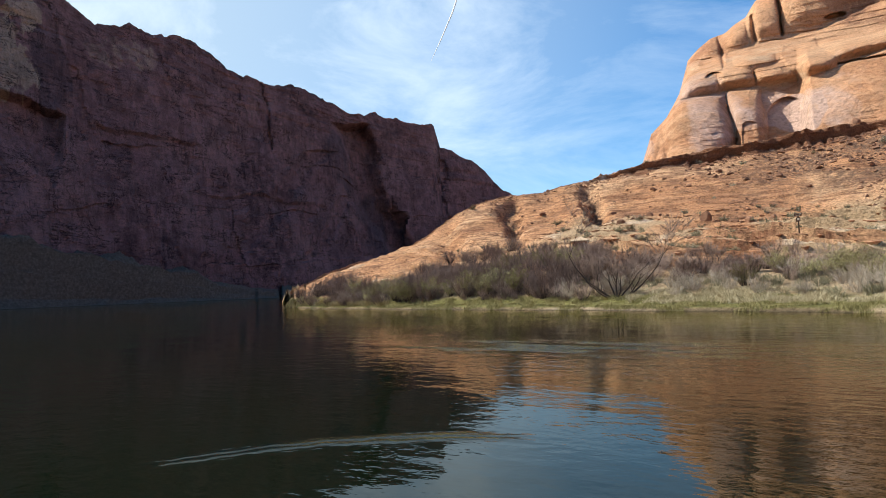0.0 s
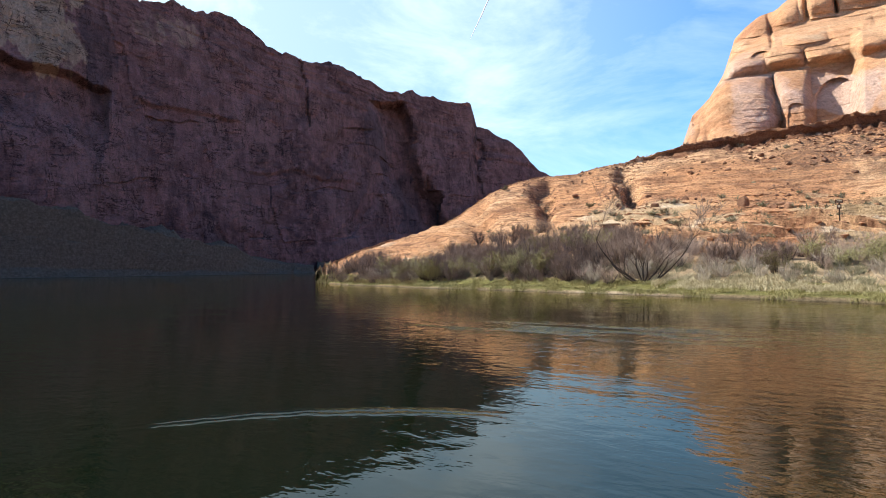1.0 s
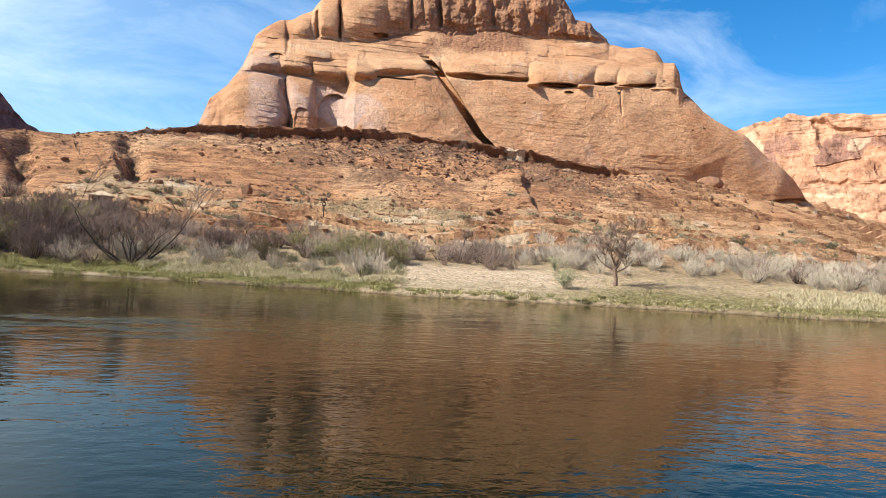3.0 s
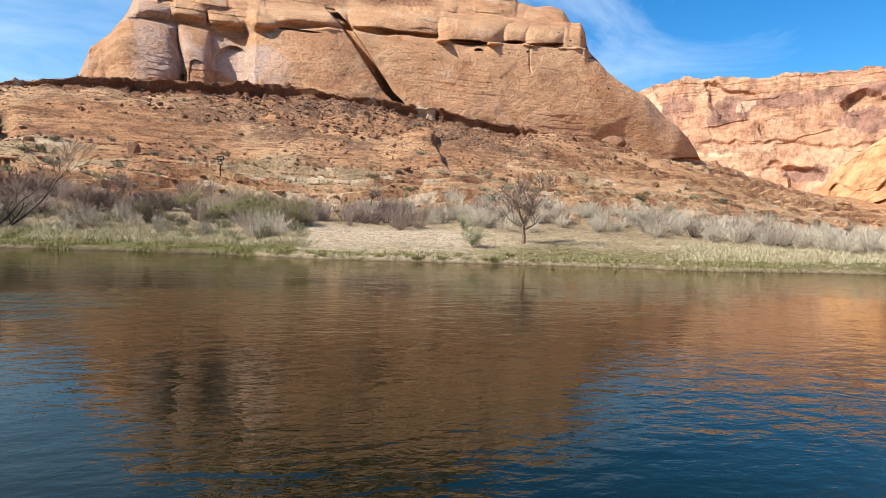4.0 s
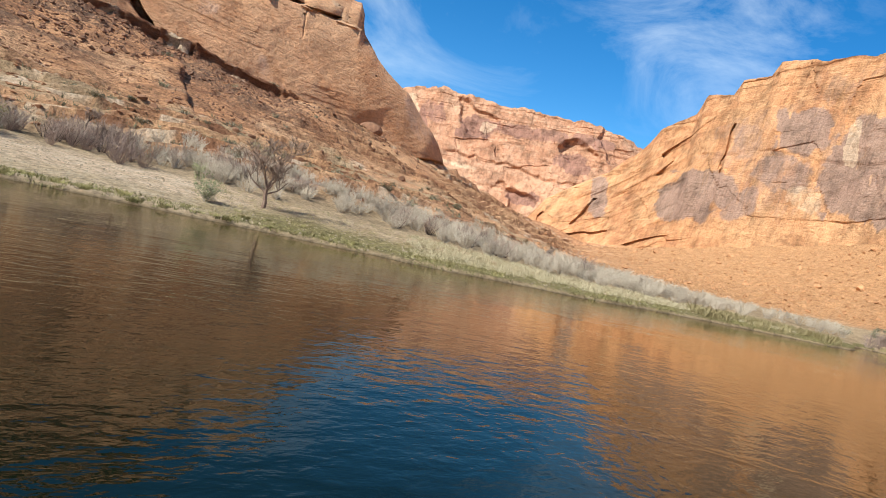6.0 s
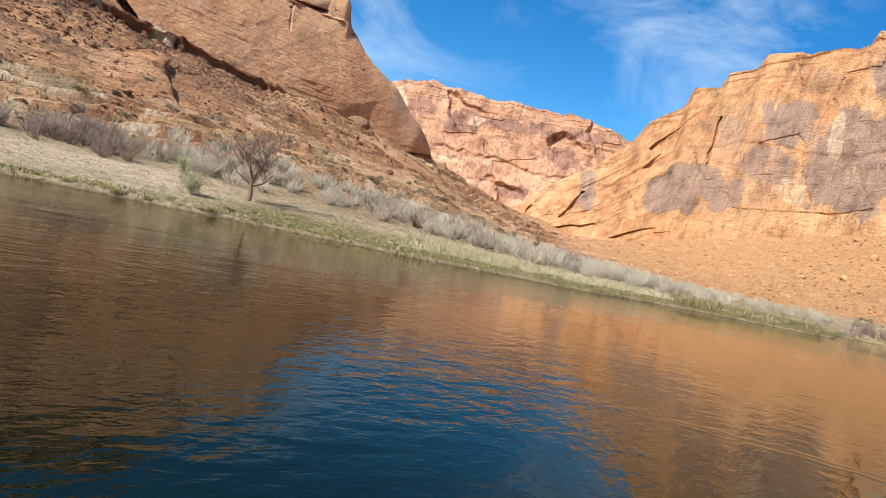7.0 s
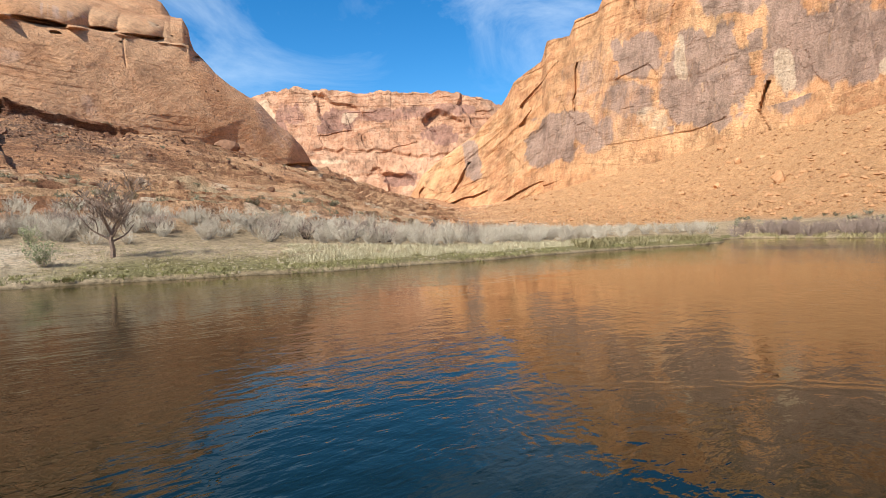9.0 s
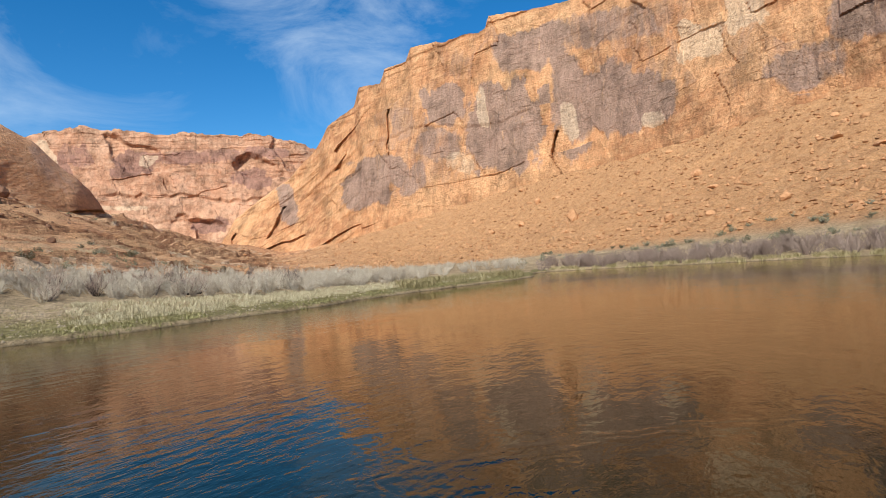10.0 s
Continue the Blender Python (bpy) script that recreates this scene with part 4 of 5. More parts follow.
    # pockets under the brows, and weathered holes
    for pb, pe, pw, ph, deep in ((16.0, 16.35, 2.2, 0.22, 5), (23.0, 16.25, 1.7, 0.14, 3.5), (20.2, 16.4, 0.9, 0.16, 3), (17.0, 15.75, 0.45, 0.12, 2.0), (27.0, 15.0, 0.25, 0.09, 2), (28.6, 12.35, 0.10, 0.07, 2), (27.6, 12.2, 0.07, 0.05, 2), (21.6, 15.6, 0.10, 0.07, 2), (13.0, 14.6, 0.08, 0.05, 1.5), (1.0, 16.25, 2.0, 0.08, 2), (-9.8, 17.2, 0.7, 0.3, 2.5), (-0.6, 19.75, 0.8, 0.25, 3), (-13.2, 15.3, 0.3, 0.25, 1.5), (-15.0, 12.6, 0.25, 0.5, 2), (25.2, 16.5, 0.1, 0.06, 1.5), (24.2, 17.2, 0.09, 0.05, 1.5), (26.2, 16.7, 0.08, 0.05, 1.5), (35.2, 6.2, 1.7, 0.25, 5)):
        q = ((bb - pb + 0.3 * pw * rough5) / pw) ** 2 + ((e - pe + 0.3 * ph * rough4) / ph) ** 2
        out = out - deep * (1 - step(q, 0.5, 1.0))
    wander = 0.10 * fbm(z0 / 4, 0 * e, 0 * e, 4, 88)
    for fb, f0, f1, w, deep in ((-4.33, 19.1, 23.2, 0.10, 6), (-6.35, 19.0, 21.4, 0.16, 3), (-9.1, 17.4, 20.3, 0.14, 3), (2.1, 20.4, 24.0, 0.12, 2.5), (4.85, 20.6, 24.5, 0.2, 3.5), (9.7, 21.0, 24.0, 0.2, 2), (21.9, 13.5, 16.2, 0.06, 0.6), (-8.05, 9.0, 15.4, 0.30, 2.0), (-13.6, 9, 13.6, 0.25, 1.5)):   # fissures
        out = out - deep * np.exp(-((bb - fb + wander + (0.16 if f0 < 10 else 0.05) * (e - f0)) / w) ** 2) * step(e, f0, f0 + 0.3) * (1 - step(e, f1 - 0.3, f1))
    bb, e = b + 0 * e, e_true
    # thin beds: crisp little ledges on the shelves, faint ones on the slab
    bed = (z0 / 1.7 + 0.03 * s + 1.3 * fbm(s / 28, z0 / 9, 0 * e, 4, 89)) % 1.0
    some = step(fbm(s / 22, z0 / 9, 0 * e, 3, 90), -0.15, 0.25)
    out = out - (0.16 + 0.42 * step(e, e1, e2) * (1 - step(e, e3, e3 + 0.6))) * bed * some
    high = step(e, e3 - 0.1, e3 + 0.3) * step(bb, 1.5, 4)
    out = out + high * (2.2 * fbm(s / 7, z0 / 8, 0 * e, 4, 91, 0.55, True) + 1.3 * fbm(s / 2.5, z0 / 2.5, 0 * e, 4, 92, 0.6))
    fall = step(bb, -1.2, 0.5) * (1 - step(bb, 12.0, 14.0)) * step(e, e2 + 0.25, e2 + 0.5) * (1 - step(e, e3 + 0.1, e3 + 0.4)) * step(fbm(s / 9, z0 / 5, 0 * e, 4, 93), -0.45, -0.1)
    out = out + fall * 1.3 * np.abs(fbm(s / 1.5, z0 / 1.5, 0 * e, 3, 94)) + 0.22 * fbm(s / 2.2, z0 / 1.5, 0 * e, 4, 95, 0.6)
    limb = (13 - 7 * step(bb, 24, 30)) * np.exp(-(rim - e) / 0.55) * (1 - 0.6 * step(rim, 20, 22)) + 12 * step(bb, 34, 38.4)           # the outline turns away
    r = r - out + limb
    z = r * np.tan(np.radians(e)) + 1.8
    coat = 0.30 * step(fbm(s / 14, z0 / 14, 0 * e, 3, 96), 0.2, 0.45) * (e < 15)
    coat = np.maximum(coat, 1.0 * (1 - step(((bb + 3.7) / 2.5) ** 2 + ((e - 12.9) / 1.7) ** 2 + 0.6 * fbm(s / 5, z0 / 4, 0 * e, 3, 97), 0.6, 1.0)))
    coat = np.maximum(coat, 0.55 * (1 - step(np.abs(bb - 16.4) / 3.2 + 1.4 * np.abs(e - 17.0), 0.7, 1.2)) * step(fbm(s / 1.3, z0 / 9, 0 * e, 3, 98), -0.1, 0.3))
    coat = np.maximum(coat, 0.5 * (1 - step(bb, -1.5, 3.0)) * (1 - step(e, 16.5, 18.5)) * step(fbm(s / 10, z0 / 8, 0 * e, 4, 106), -0.3, 0.2))
    pale = np.clip(step(e, e1 - 0.35, e1 + 0.1) * (1 - step(e, e3 - 0.4, e3 + 0.2)) * step(fbm(s / 16, z0 / 5, 0 * e, 4, 99), -0.05, 0.35) + 0.8 * (1 - step(np.abs(e - e1 + 0.25), 0.25, 0.6)) * step(fbm(s / 12, 0 * e, 0 * e, 3, 100), -0.1, 0.3), 0, 1) * (1 - fall)
    back = [(r[:, -1:] + d, z[:, -1:] - h) for d, h in ((6, -0.4), (18, 0.5), (40, 6), (75, 24))]
    back.append((r[:, -1:] + 105, 0 * b + 6))
    r, z = np.concatenate([r] + [q[0] for q in back], 1), np.concatenate([z] + [np.maximum(q[1], 6) for q in back], 1)
    p = np.stack([r * np.sin(np.radians(b)), r * np.cos(np.radians(b)), z], -1)
    root = new("sandstone_butte")
    masks = {k: np.concatenate([m + 0 * e, np.zeros((len(b), 5))], 1) for k, m in (("varnish", np.clip(coat, 0, 1)), ("scar", 0.55 * pale * step(fbm(s / 7, z0 / 3, 0 * e, 4, 105), -0.2, 0.3)), ("fallen", np.maximum(fall, 0.85 * step(e, e3 - 0.1, e3 + 0.3) * step(bb, -2.5, 1.5))))}
    split1, split2 = int(rows * 0.46), int(rows * 0.74)
    cuts = [0, split1, split2, p.shape[1] - 1]
    for name, lo, hi in zip(("lower_slab", "middle_tier", "summit_block"), cuts, cuts[1:]):
        grid_object(name, p[:, lo:hi + 1], MAT_BUTTE, masks={k: m[:, lo:hi + 1] for k, m in masks.items()}, parent=root)
    return root


butte = tagged(build_butte(), "massive orange sandstone butte with rounded ledges and a dark cleft", "butte")

water = tagged(new("water", bpy.data.meshes.new("water")), "green rippled river water reflecting the cliffs", "water", kind="structure")
wb = bmesh.new()
bmesh.ops.create_circle(wb, cap_ends=True, radius=1500, segments=64)
wb.to_mesh(water.data)
wb.free()
water.data.materials.append(MAT_WATER)


# ---- plants, rocks and small works ----
def part(name, verts, faces, material, parent=None, label="", smooth=False):
    me = bpy.data.meshes.new(name)
    me.from_pydata(verts, [], faces)
    me.polygons.foreach_set("use_smooth", [smooth] * len(me.polygons))
    me.update()
    me.materials.append(material)
    ob = new(name, me)
    ob.parent = parent
    return tagged(ob, label) if label else ob


def from_bm(name, bm, material, parent=None, label="", smooth=False):
    me = bpy.data.meshes.new(name)
    bm.to_mesh(me)
    bm.free()
    me.polygons.foreach_set("use_smooth", [smooth] * len(me.polygons))
    me.materials.append(material)
    ob = new(name, me)
    ob.parent = parent
    return tagged(ob, label) if label else ob


def thing(name, label, category, group=""):
    return tagged(new(name), label, category, group)


class Twigs:
    """Collects tapered sticks of few sides into one mesh."""

    def __init__(self):
        self.v, self.f = [], []

    def stick(self, pts, radii, sides=3):
        base = None
        for n, (p, r) in enumerate(zip(pts, radii)):
            d = (pts[min(n + 1, len(pts) - 1)] - pts[max(n - 1, 0)]).normalized()
            u = d.orthogonal().normalized()
            w = d.cross(u)
            ring = len(self.v)
            for k in range(sides):
                t = 2 * math.pi * k / sides
                self.v.append(p + (u * math.cos(t) + w * math.sin(t)) * r)
            if base is not None:
                for k in range(sides):
                    self.f.append((base + k, base + (k + 1) % sides, ring + (k + 1) % sides, ring + k))
            base = ring

    def leaf(self, p, size, rng):
        a = Vector((rng.gauss(0, 1), rng.gauss(0, 1), rng.gauss(0, 1))).normalized()
        b = a.orthogonal().normalized() * size * 0.45
        n = len(self.v)
        self.v += [p, p + a * size * 0.5 + b, p + a * size, p + a * size * 0.5 - b]
        self.f.append((n, n + 1, n + 2, n + 3))


def bark(name, dark, light, scale=6.0):
    n = Nodes(name, 0.95, 0.1)
    r = n.add("ShaderNodeObjectInfo").outputs["Random"]
    c = n.ramp(n.noise(scale, 4, 0.6), [(0.3, dark), (0.7, light)])
    c = n.mix(0.5, c, n.ramp(r, [(0.0, (0.65,)), (1.0, (1.25,))]), "MULTIPLY")
    return n.finish(c)


def leafy(name, a, b):
    n = Nodes(name, 0.8, 0.2)
    r = n.add("ShaderNodeNewGeometry").outputs["Random Per Island"]
    o = n.add("ShaderNodeObjectInfo").outputs["Random"]
    c = n.ramp(r, [(0.0, a), (1.0, b)])
    return n.finish(n.mix(0.5, c, n.ramp(o, [(0.0, (0.7,)), (1.0, (1.2,))]), "MULTIPLY"))


MAT_TAMARISK = bark("tamarisk_twigs", (0.155, 0.11, 0.095), (0.30, 0.225, 0.19))
MAT_LIMB = bark("dark_limbs", (0.05, 0.038, 0.033), (0.10, 0.078, 0.065))
MAT_GREY = bark("grey_brush_twigs", (0.33, 0.275, 0.225), (0.56, 0.49, 0.40))
MAT_MAUVE = bark("mauve_brush_twigs", (0.27, 0.195, 0.165), (0.45, 0.345, 0.29))
MAT_WILLOW = leafy("willow_leaves", (0.19, 0.175, 0.07), (0.33, 0.30, 0.14))
MAT_PALE_LEAF = leafy("pale_green_leaves", (0.20, 0.22, 0.10), (0.34, 0.35, 0.19))
MAT_SAGE = leafy("sage_leaves", (0.13, 0.122, 0.075), (0.25, 0.23, 0.15))
MAT_TREE = bark("grey_tree_bark", (0.15, 0.10, 0.08), (0.28, 0.20, 0.16), 9)
MAT_GREEN_GRASS = leafy("green_grass", (0.17, 0.155, 0.055), (0.38, 0.335, 0.16))
MAT_STRAW = leafy("dry_grass", (0.36, 0.30, 0.18), (0.64, 0.56, 0.39))
MAT_REED = leafy("tan_reeds", (0.25, 0.20, 0.10), (0.42, 0.35, 0.19))


def shrub_parts(seed, height, width, stems, twigs, thick, leaves=0, leaf_size=0.08, upright=0.5):
    """Limbs, twigs and leaves of one shrub."""
    rng = random.Random(seed)
    limb, twig, leaf = Twigs(), Twigs(), Twigs()
    for _ in range(stems):
        t, out = rng.uniform(0, 2 * math.pi), rng.random() ** 0.6
        lean = out * (1 - upright) * 1.35
        long = height * rng.uniform(0.7, 1.08) * (1 - 0.25 * out)
        p = Vector((math.cos(t), math.sin(t), 0)) * rng.random() * 0.12 * width
        p.z = -0.12
        d = Vector((math.cos(t) * lean, math.sin(t) * lean, 1)).normalized()
        pts = [p.copy()]
        for _k in range(4):
            d = (d + Vector((rng.gauss(0, 0.16), rng.gauss(0, 0.16), rng.gauss(0.05, 0.06)))).normalized()
            p = p + d * long / 4
            pts.append(p.copy())
        limb.stick(pts, [thick * (1 - 0.2 * k) for k in range(5)])
        for _k in range(twigs):
            q = rng.uniform(0.6, 3.9)
            i = min(int(q), 3)
            s = pts[i].lerp(pts[i + 1], q - i)
            e = (d + Vector((rng.gauss(0, 0.6), rng.gauss(0, 0.6), rng.gauss(0.15, 0.35)))).normalized()
            ln = height * rng.uniform(0.14, 0.34)
            mid = s + e * ln * 0.5 + Vector((rng.gauss(0, 0.05), rng.gauss(0, 0.05), 0.02)) * height * 0.3
            end = mid + (e + Vector((rng.gauss(0, 0.3), rng.gauss(0, 0.3), 0.2))).normalized() * ln * 0.5
            twig.stick([s, mid, end], [thick * 0.42, thick * 0.32, thick * 0.12])
            for _l in range(leaves):
                leaf.leaf(s.lerp(end, rng.uniform(0.2, 1.1)) + Vector((rng.gauss(0, 0.05), rng.gauss(0, 0.05), rng.gauss(0, 0.05))), leaf_size * rng.uniform(0.6, 1.3), rng)
    return limb, twig, leaf


def shrub(name, label, category, group, mats, *spec, **more):
    root = thing(name, label, category, group)
    limb, twig, leaf = shrub_parts(*spec, **more)
    part("stem_base", limb.v, limb.f, mats[0], root)
    part("crown", twig.v, twig.f, mats[1], root)
    if leaf.f:
        part("foliage", leaf.v, leaf.f, mats[2], root)
    return root


KINDS = {
    "tamarisk": [shrub("tamarisk_shrub", "bare brown tamarisk shrub in the riverside thicket", "shrub", "tamarisk thicket", (MAT_LIMB, MAT_TAMARISK), s, 2.5, 2.6, 22, 16, 0.03, upright=0.35) for s in (1, 2, 3, 4)],
    "grey": [shrub("brush", "pale grey leafless brush on the river bank", "shrub", "grey brush", (MAT_GREY, MAT_GREY), s, 1.35, 1.6, 26, 11, 0.020, upright=0.4) for s in (11, 12, 13)],
    "mauve": [shrub("brush", "dull mauve leafless brush on the river bank", "shrub", "grey brush", (MAT_LIMB, MAT_MAUVE), s, 1.5, 1.6, 22, 12, 0.020, upright=0.35) for s in (21, 22, 23)],
    "willow": [shrub("willow_shrub", "olive green willow shrub with fine leaves", "shrub", "willow shrubs", (MAT_LIMB, MAT_TAMARISK, MAT_WILLOW), s, 2.3, 2.3, 20, 14, 0.022, leaves=8, leaf_size=0.08, upright=0.45) for s in (31, 32, 33)],
    "sage": [shrub("sagebrush", "small grey-green sagebrush on the slickrock", "shrub", "sagebrush on the slope", (MAT_GREY, MAT_GREY, MAT_SAGE), s, 0.62, 0.9, 12, 6, 0.016, leaves=6, leaf_size=0.07, upright=0.05) for s in (41, 42, 43)],
}
MADE = {k: 0 for k in KINDS}


def open_ground(x, y):
    """The clearing round the dark leaning tree and before it."""
    return -22.6 < math.degrees(math.atan2(x, y)) < -15.4 and math.hypot(x, y) < 47.5 or math.hypot(x - 15, y - 36.9) < 1.6


def plant(kind, x, y, size, spin):
    """The next shrub of a kind, set down on the land."""
    if open_ground(x, y):
        return None
    models, n = KINDS[kind], MADE[kind]
    MADE[kind] += 1
    m = Matrix.Translation((x, y, ground_at(x, y))) @ Matrix.Rotation(spin, 4, "Z")
    first = models[n % len(models)]
    ob = first if n < len(models) else copy_thing(first, m)
    ob.matrix_basis = m
    ob.scale = (size * 1.08, size * 1.08, size)
    return ob


rng = random.Random(5)


def far_scatter(label, model_parts, count, b0, b1, inner, outer, lo, hi):
    """A belt of brush too far off to tell apart, as one sheet of growth."""
    base, material = model_parts
    verts, faces = np.array([tuple(q) for q in base.v]), np.array([f for f in base.f])
    all_v, all_f = [], []
    for _ in range(count):
        b = rng.uniform(b0, b1)
        x, y = polar(b, shore_at(b) + rng.uniform(inner, outer))
        if open_ground(x, y):
            continue
        t, size = rng.uniform(0, 6.28), rng.uniform(lo, hi)
        turn = np.array([[math.cos(t), -math.sin(t), 0], [math.sin(t), math.cos(t), 0], [0, 0, 1]])
        all_v.append((verts * size) @ turn.T + (x, y, ground_at(x, y)))
        all_f.append(faces + len(all_f) * len(verts))
    ob = part("brush_belt", np.concatenate(all_v).tolist(), np.concatenate(all_f).tolist(), material)
    return tagged(ob, label, "brush", kind="stuff")


def one_mesh(*spec, **more):
    limb, twig, _ = shrub_parts(*spec, **more)
    n = len(limb.v)
    limb.v += twig.v
    limb.f += [tuple(q + n for q in f) for f in twig.f]
    return limb


def scatter(count, kind, b0, b1, inner, outer, lo, hi):
    for _ in range(count):
        b = rng.uniform(b0, b1)
        far = shore_at(b) + rng.uniform(inner, outer)
        plant(kind, *polar(b, far), rng.uniform(lo, hi), rng.uniform(0, 6.28))


scatter(34, "tamarisk", -46.5, -36, 4, 14, 0.8, 1.2)
scatter(60, "tamarisk", -38, -24, 4.5, 18, 0.75, 1.2)
scatter(26, "tamarisk", -24.5, -16, 9, 19, 0.7, 1.0)
scatter(36, "tamarisk", -37, -20.5, 17, 27, 0.65, 1.0)
scatter(12, "tamarisk", -16, -8, 9, 20, 0.5, 0.85)
scatter(10, "tamarisk", -26, -20, 17, 20, 0.7, 0.95)
scatter(24, "tamarisk", -46, -22, 4.5, 13, 0.65, 1.0)
scatter(34, "mauve", -47, -16, 4, 12, 0.7, 1.25)
scatter(20, "grey", -44, -16, 3.5, 9, 0.8, 1.3)
scatter(14, "tamarisk", -26.5, -20, 14, 19, 0.75, 1.0)
scatter(11, "willow", -44, -33, 3.5, 8, 0.7, 1.05)
scatter(6, "willow", -30, -22, 10, 16, 0.8, 1.1)
scatter(7, "willow", -33, -25, 4, 9, 0.8, 1.15)
scatter(12, "willow", -13, 4, 8, 14, 0.6, 0.9)
scatter(40, "grey", -22, 6, 5, 14, 0.7, 1.15)
scatter(26, "mauve", -18, 12, 9, 18, 0.75, 1.2)
scatter(34, "mauve", 4, 26, 13, 19, 0.7, 1.15)
scatter(70, "grey", 17, 40, 11, 24, 0.7, 1.1)
scatter(95, "grey", 38, 58, 8, 32, 0.7, 1.2)
scatter(26, "mauve", 30, 58, 12, 30, 0.7, 1.1)
far_scatter("grey leafless brush at the back of the spit", (one_mesh(81, 1.35, 1.6, 20, 9, 0.024, upright=0.4), MAT_GREY), 85, 52, 70, 12, 42, 0.8, 1.3)
far_scatter("dull brown leafless brush along the far bank", (one_mesh(82, 1.5, 1.7, 18, 9, 0.028, upright=0.35), MAT_TAMARISK), 170, 71.5, 104, 1.0, 9, 0.9, 1.6)
far_scatter("brown tamarisk along the far bank", (one_mesh(83, 2.2, 2.2, 18, 10, 0.03, upright=0.35), MAT_TAMARISK), 60, 78, 105, 1.5, 10, 0.6, 1.0)
scatter(90, "sage", 70, 105, 9, 30, 0.9, 1.8)
scatter(24, "tamarisk", -48, -40, 1.5, 6, 0.45, 0.7)
far_scatter("low brown undergrowth below the thicket", (one_mesh(90, 0.9, 1.4, 18, 8, 0.016, upright=0.25), MAT_TAMARISK), 170, -47, -17, 3.6, 9, 0.6, 1.1)
far_scatter("low olive undergrowth below the thicket", (one_mesh(91, 0.8, 1.3, 18, 8, 0.016, upright=0.3), MAT_SAGE), 150, -40, 4, 4.5, 11, 0.7, 1.2)
far_scatter("mauve leafless brush behind the bank", (one_mesh(84, 1.5, 1.6, 20, 10, 0.022, upright=0.35), MAT_MAUVE), 70, -21, 14, 9, 18, 0.7, 1.15)
far_scatter("grey leafless brush behind the sand bar", (one_mesh(85, 1.3, 1.6, 20, 10, 0.022, upright=0.4), MAT_GREY), 80, 8, 40, 13.5, 23, 0.75, 1.2)
far_scatter("grey leafless brush behind the spit", (one_mesh(86, 1.3, 1.6, 20, 10, 0.022, upright=0.4), MAT_GREY), 90, 36, 56, 12, 34, 0.8, 1.2)
sage_model = one_mesh(87, 0.6, 0.9, 10, 5, 0.03, upright=0.05)
far_scatter("small grey-green sagebrush dotted over the slickrock", (sage_model, MAT_SAGE), 240, -24, 12, 17, 48, 0.4, 1.2)
far_scatter("small grey-green sagebrush dotted over the slickrock", (sage_model, MAT_SAGE), 240, 8, 44, 22, 66, 0.4, 1.2)
for _ in range(210):
    b = rng.uniform(-34, 42)
    q = rng.random()
    near, brk, lip = (float(table(k, b)) for k in (FLAT_R, BREAK_R, LIP_R))
    far = rng.uniform(near + 2, brk + 5) if q < 0.65 else rng.uniform(brk, lip - 4) if q < 0.8 else lip + rng.uniform(0.5, 7)
    plant("sage", *polar(b, far), rng.uniform(0.6, 1.7), rng.uniform(0, 6.28))


def grass(name, label, material, count, b0, b1, inner, outer, tall, seed, clump=1.5, width=0.02):
    """Blades in tufts over a strip of the bank, all one sheet of growth."""
    q = random.Random(seed)
    v, f = [], []
    while len(f) < count:
        b = q.uniform(b0, b1)
        far = shore_at(b) + inner + (outer - inner) * q.random()
        x, y = polar(b, far)
        if noise.noise((x / clump, y / clump, seed)) < -0.08:
            continue
        z = ground_at(x, y) - 0.03
        for _ in range(q.randint(5, 9)):
            h = tall * q.uniform(0.5, 1.15)
            px, py = x + q.gauss(0, 0.12), y + q.gauss(0, 0.12)
            t = q.uniform(0, 6.28)
            lean = h * q.uniform(0.3, 1.3)
            dx, dy = math.cos(t), math.sin(t)
            n = len(v)
            w = width * q.uniform(0.7, 1.4)
            v += [(px - dy * w, py + dx * w, z), (px + dy * w, py - dx * w, z), (px + dx * lean * 0.4 + dy * w * 0.7, py + dy * lean * 0.4 - dx * w * 0.7, z + h * 0.6), (px + dx * lean, py + dy * lean, z + h),
                  (px + dx * lean * 0.4 - dy * w * 0.7, py + dy * lean * 0.4 + dx * w * 0.7, z + h * 0.6)]
            f += [(n, n + 1, n + 2, n + 4), (n + 2, n + 3, n + 4)]
    return tagged(part(name, v, f, material), label, "grass", kind="stuff")


grass("shore_grass", "green grass along the water's edge", MAT_GREEN_GRASS, 150000, -49.3, 3, 0.12, 5.0, 0.19, 1, width=0.013)
grass("shore_grass", "short green grass along the sand bar's edge", MAT_GREEN_GRASS, 16000, 1, 69, 0.2, 2.2, 0.13, 2, clump=2.5)
grass("dry_grass", "pale dry grass on the bank", MAT_STRAW, 46000, -18, 4, 2.2, 7.0, 0.33, 3, width=0.012)
grass("dry_grass", "pale dry grass below the brush", MAT_STRAW, 60000, 34, 66, 2.6, 10, 0.27, 4, clump=0.9, width=0.009)
grass("dry_grass", "sparse dry grass on the gravel", MAT_REED, 20000, 17, 46, 1.2, 11, 0.12, 8, clump=0.8, width=0.011)
grass("reeds", "tan reeds at the end of the spit", MAT_REED, 10000, 58, 69.2, 1.0, 7, 0.6, 5)
grass("shore_grass", "pale grass along the far bank", MAT_REED, 12000, 72.5, 104, 0.1, 1.6, 0.5, 6)
grass("dry_grass", "tan grass at the point of land", MAT_REED, 9000, -49.2, -40, 0.8, 4.0, 0.6, 7)


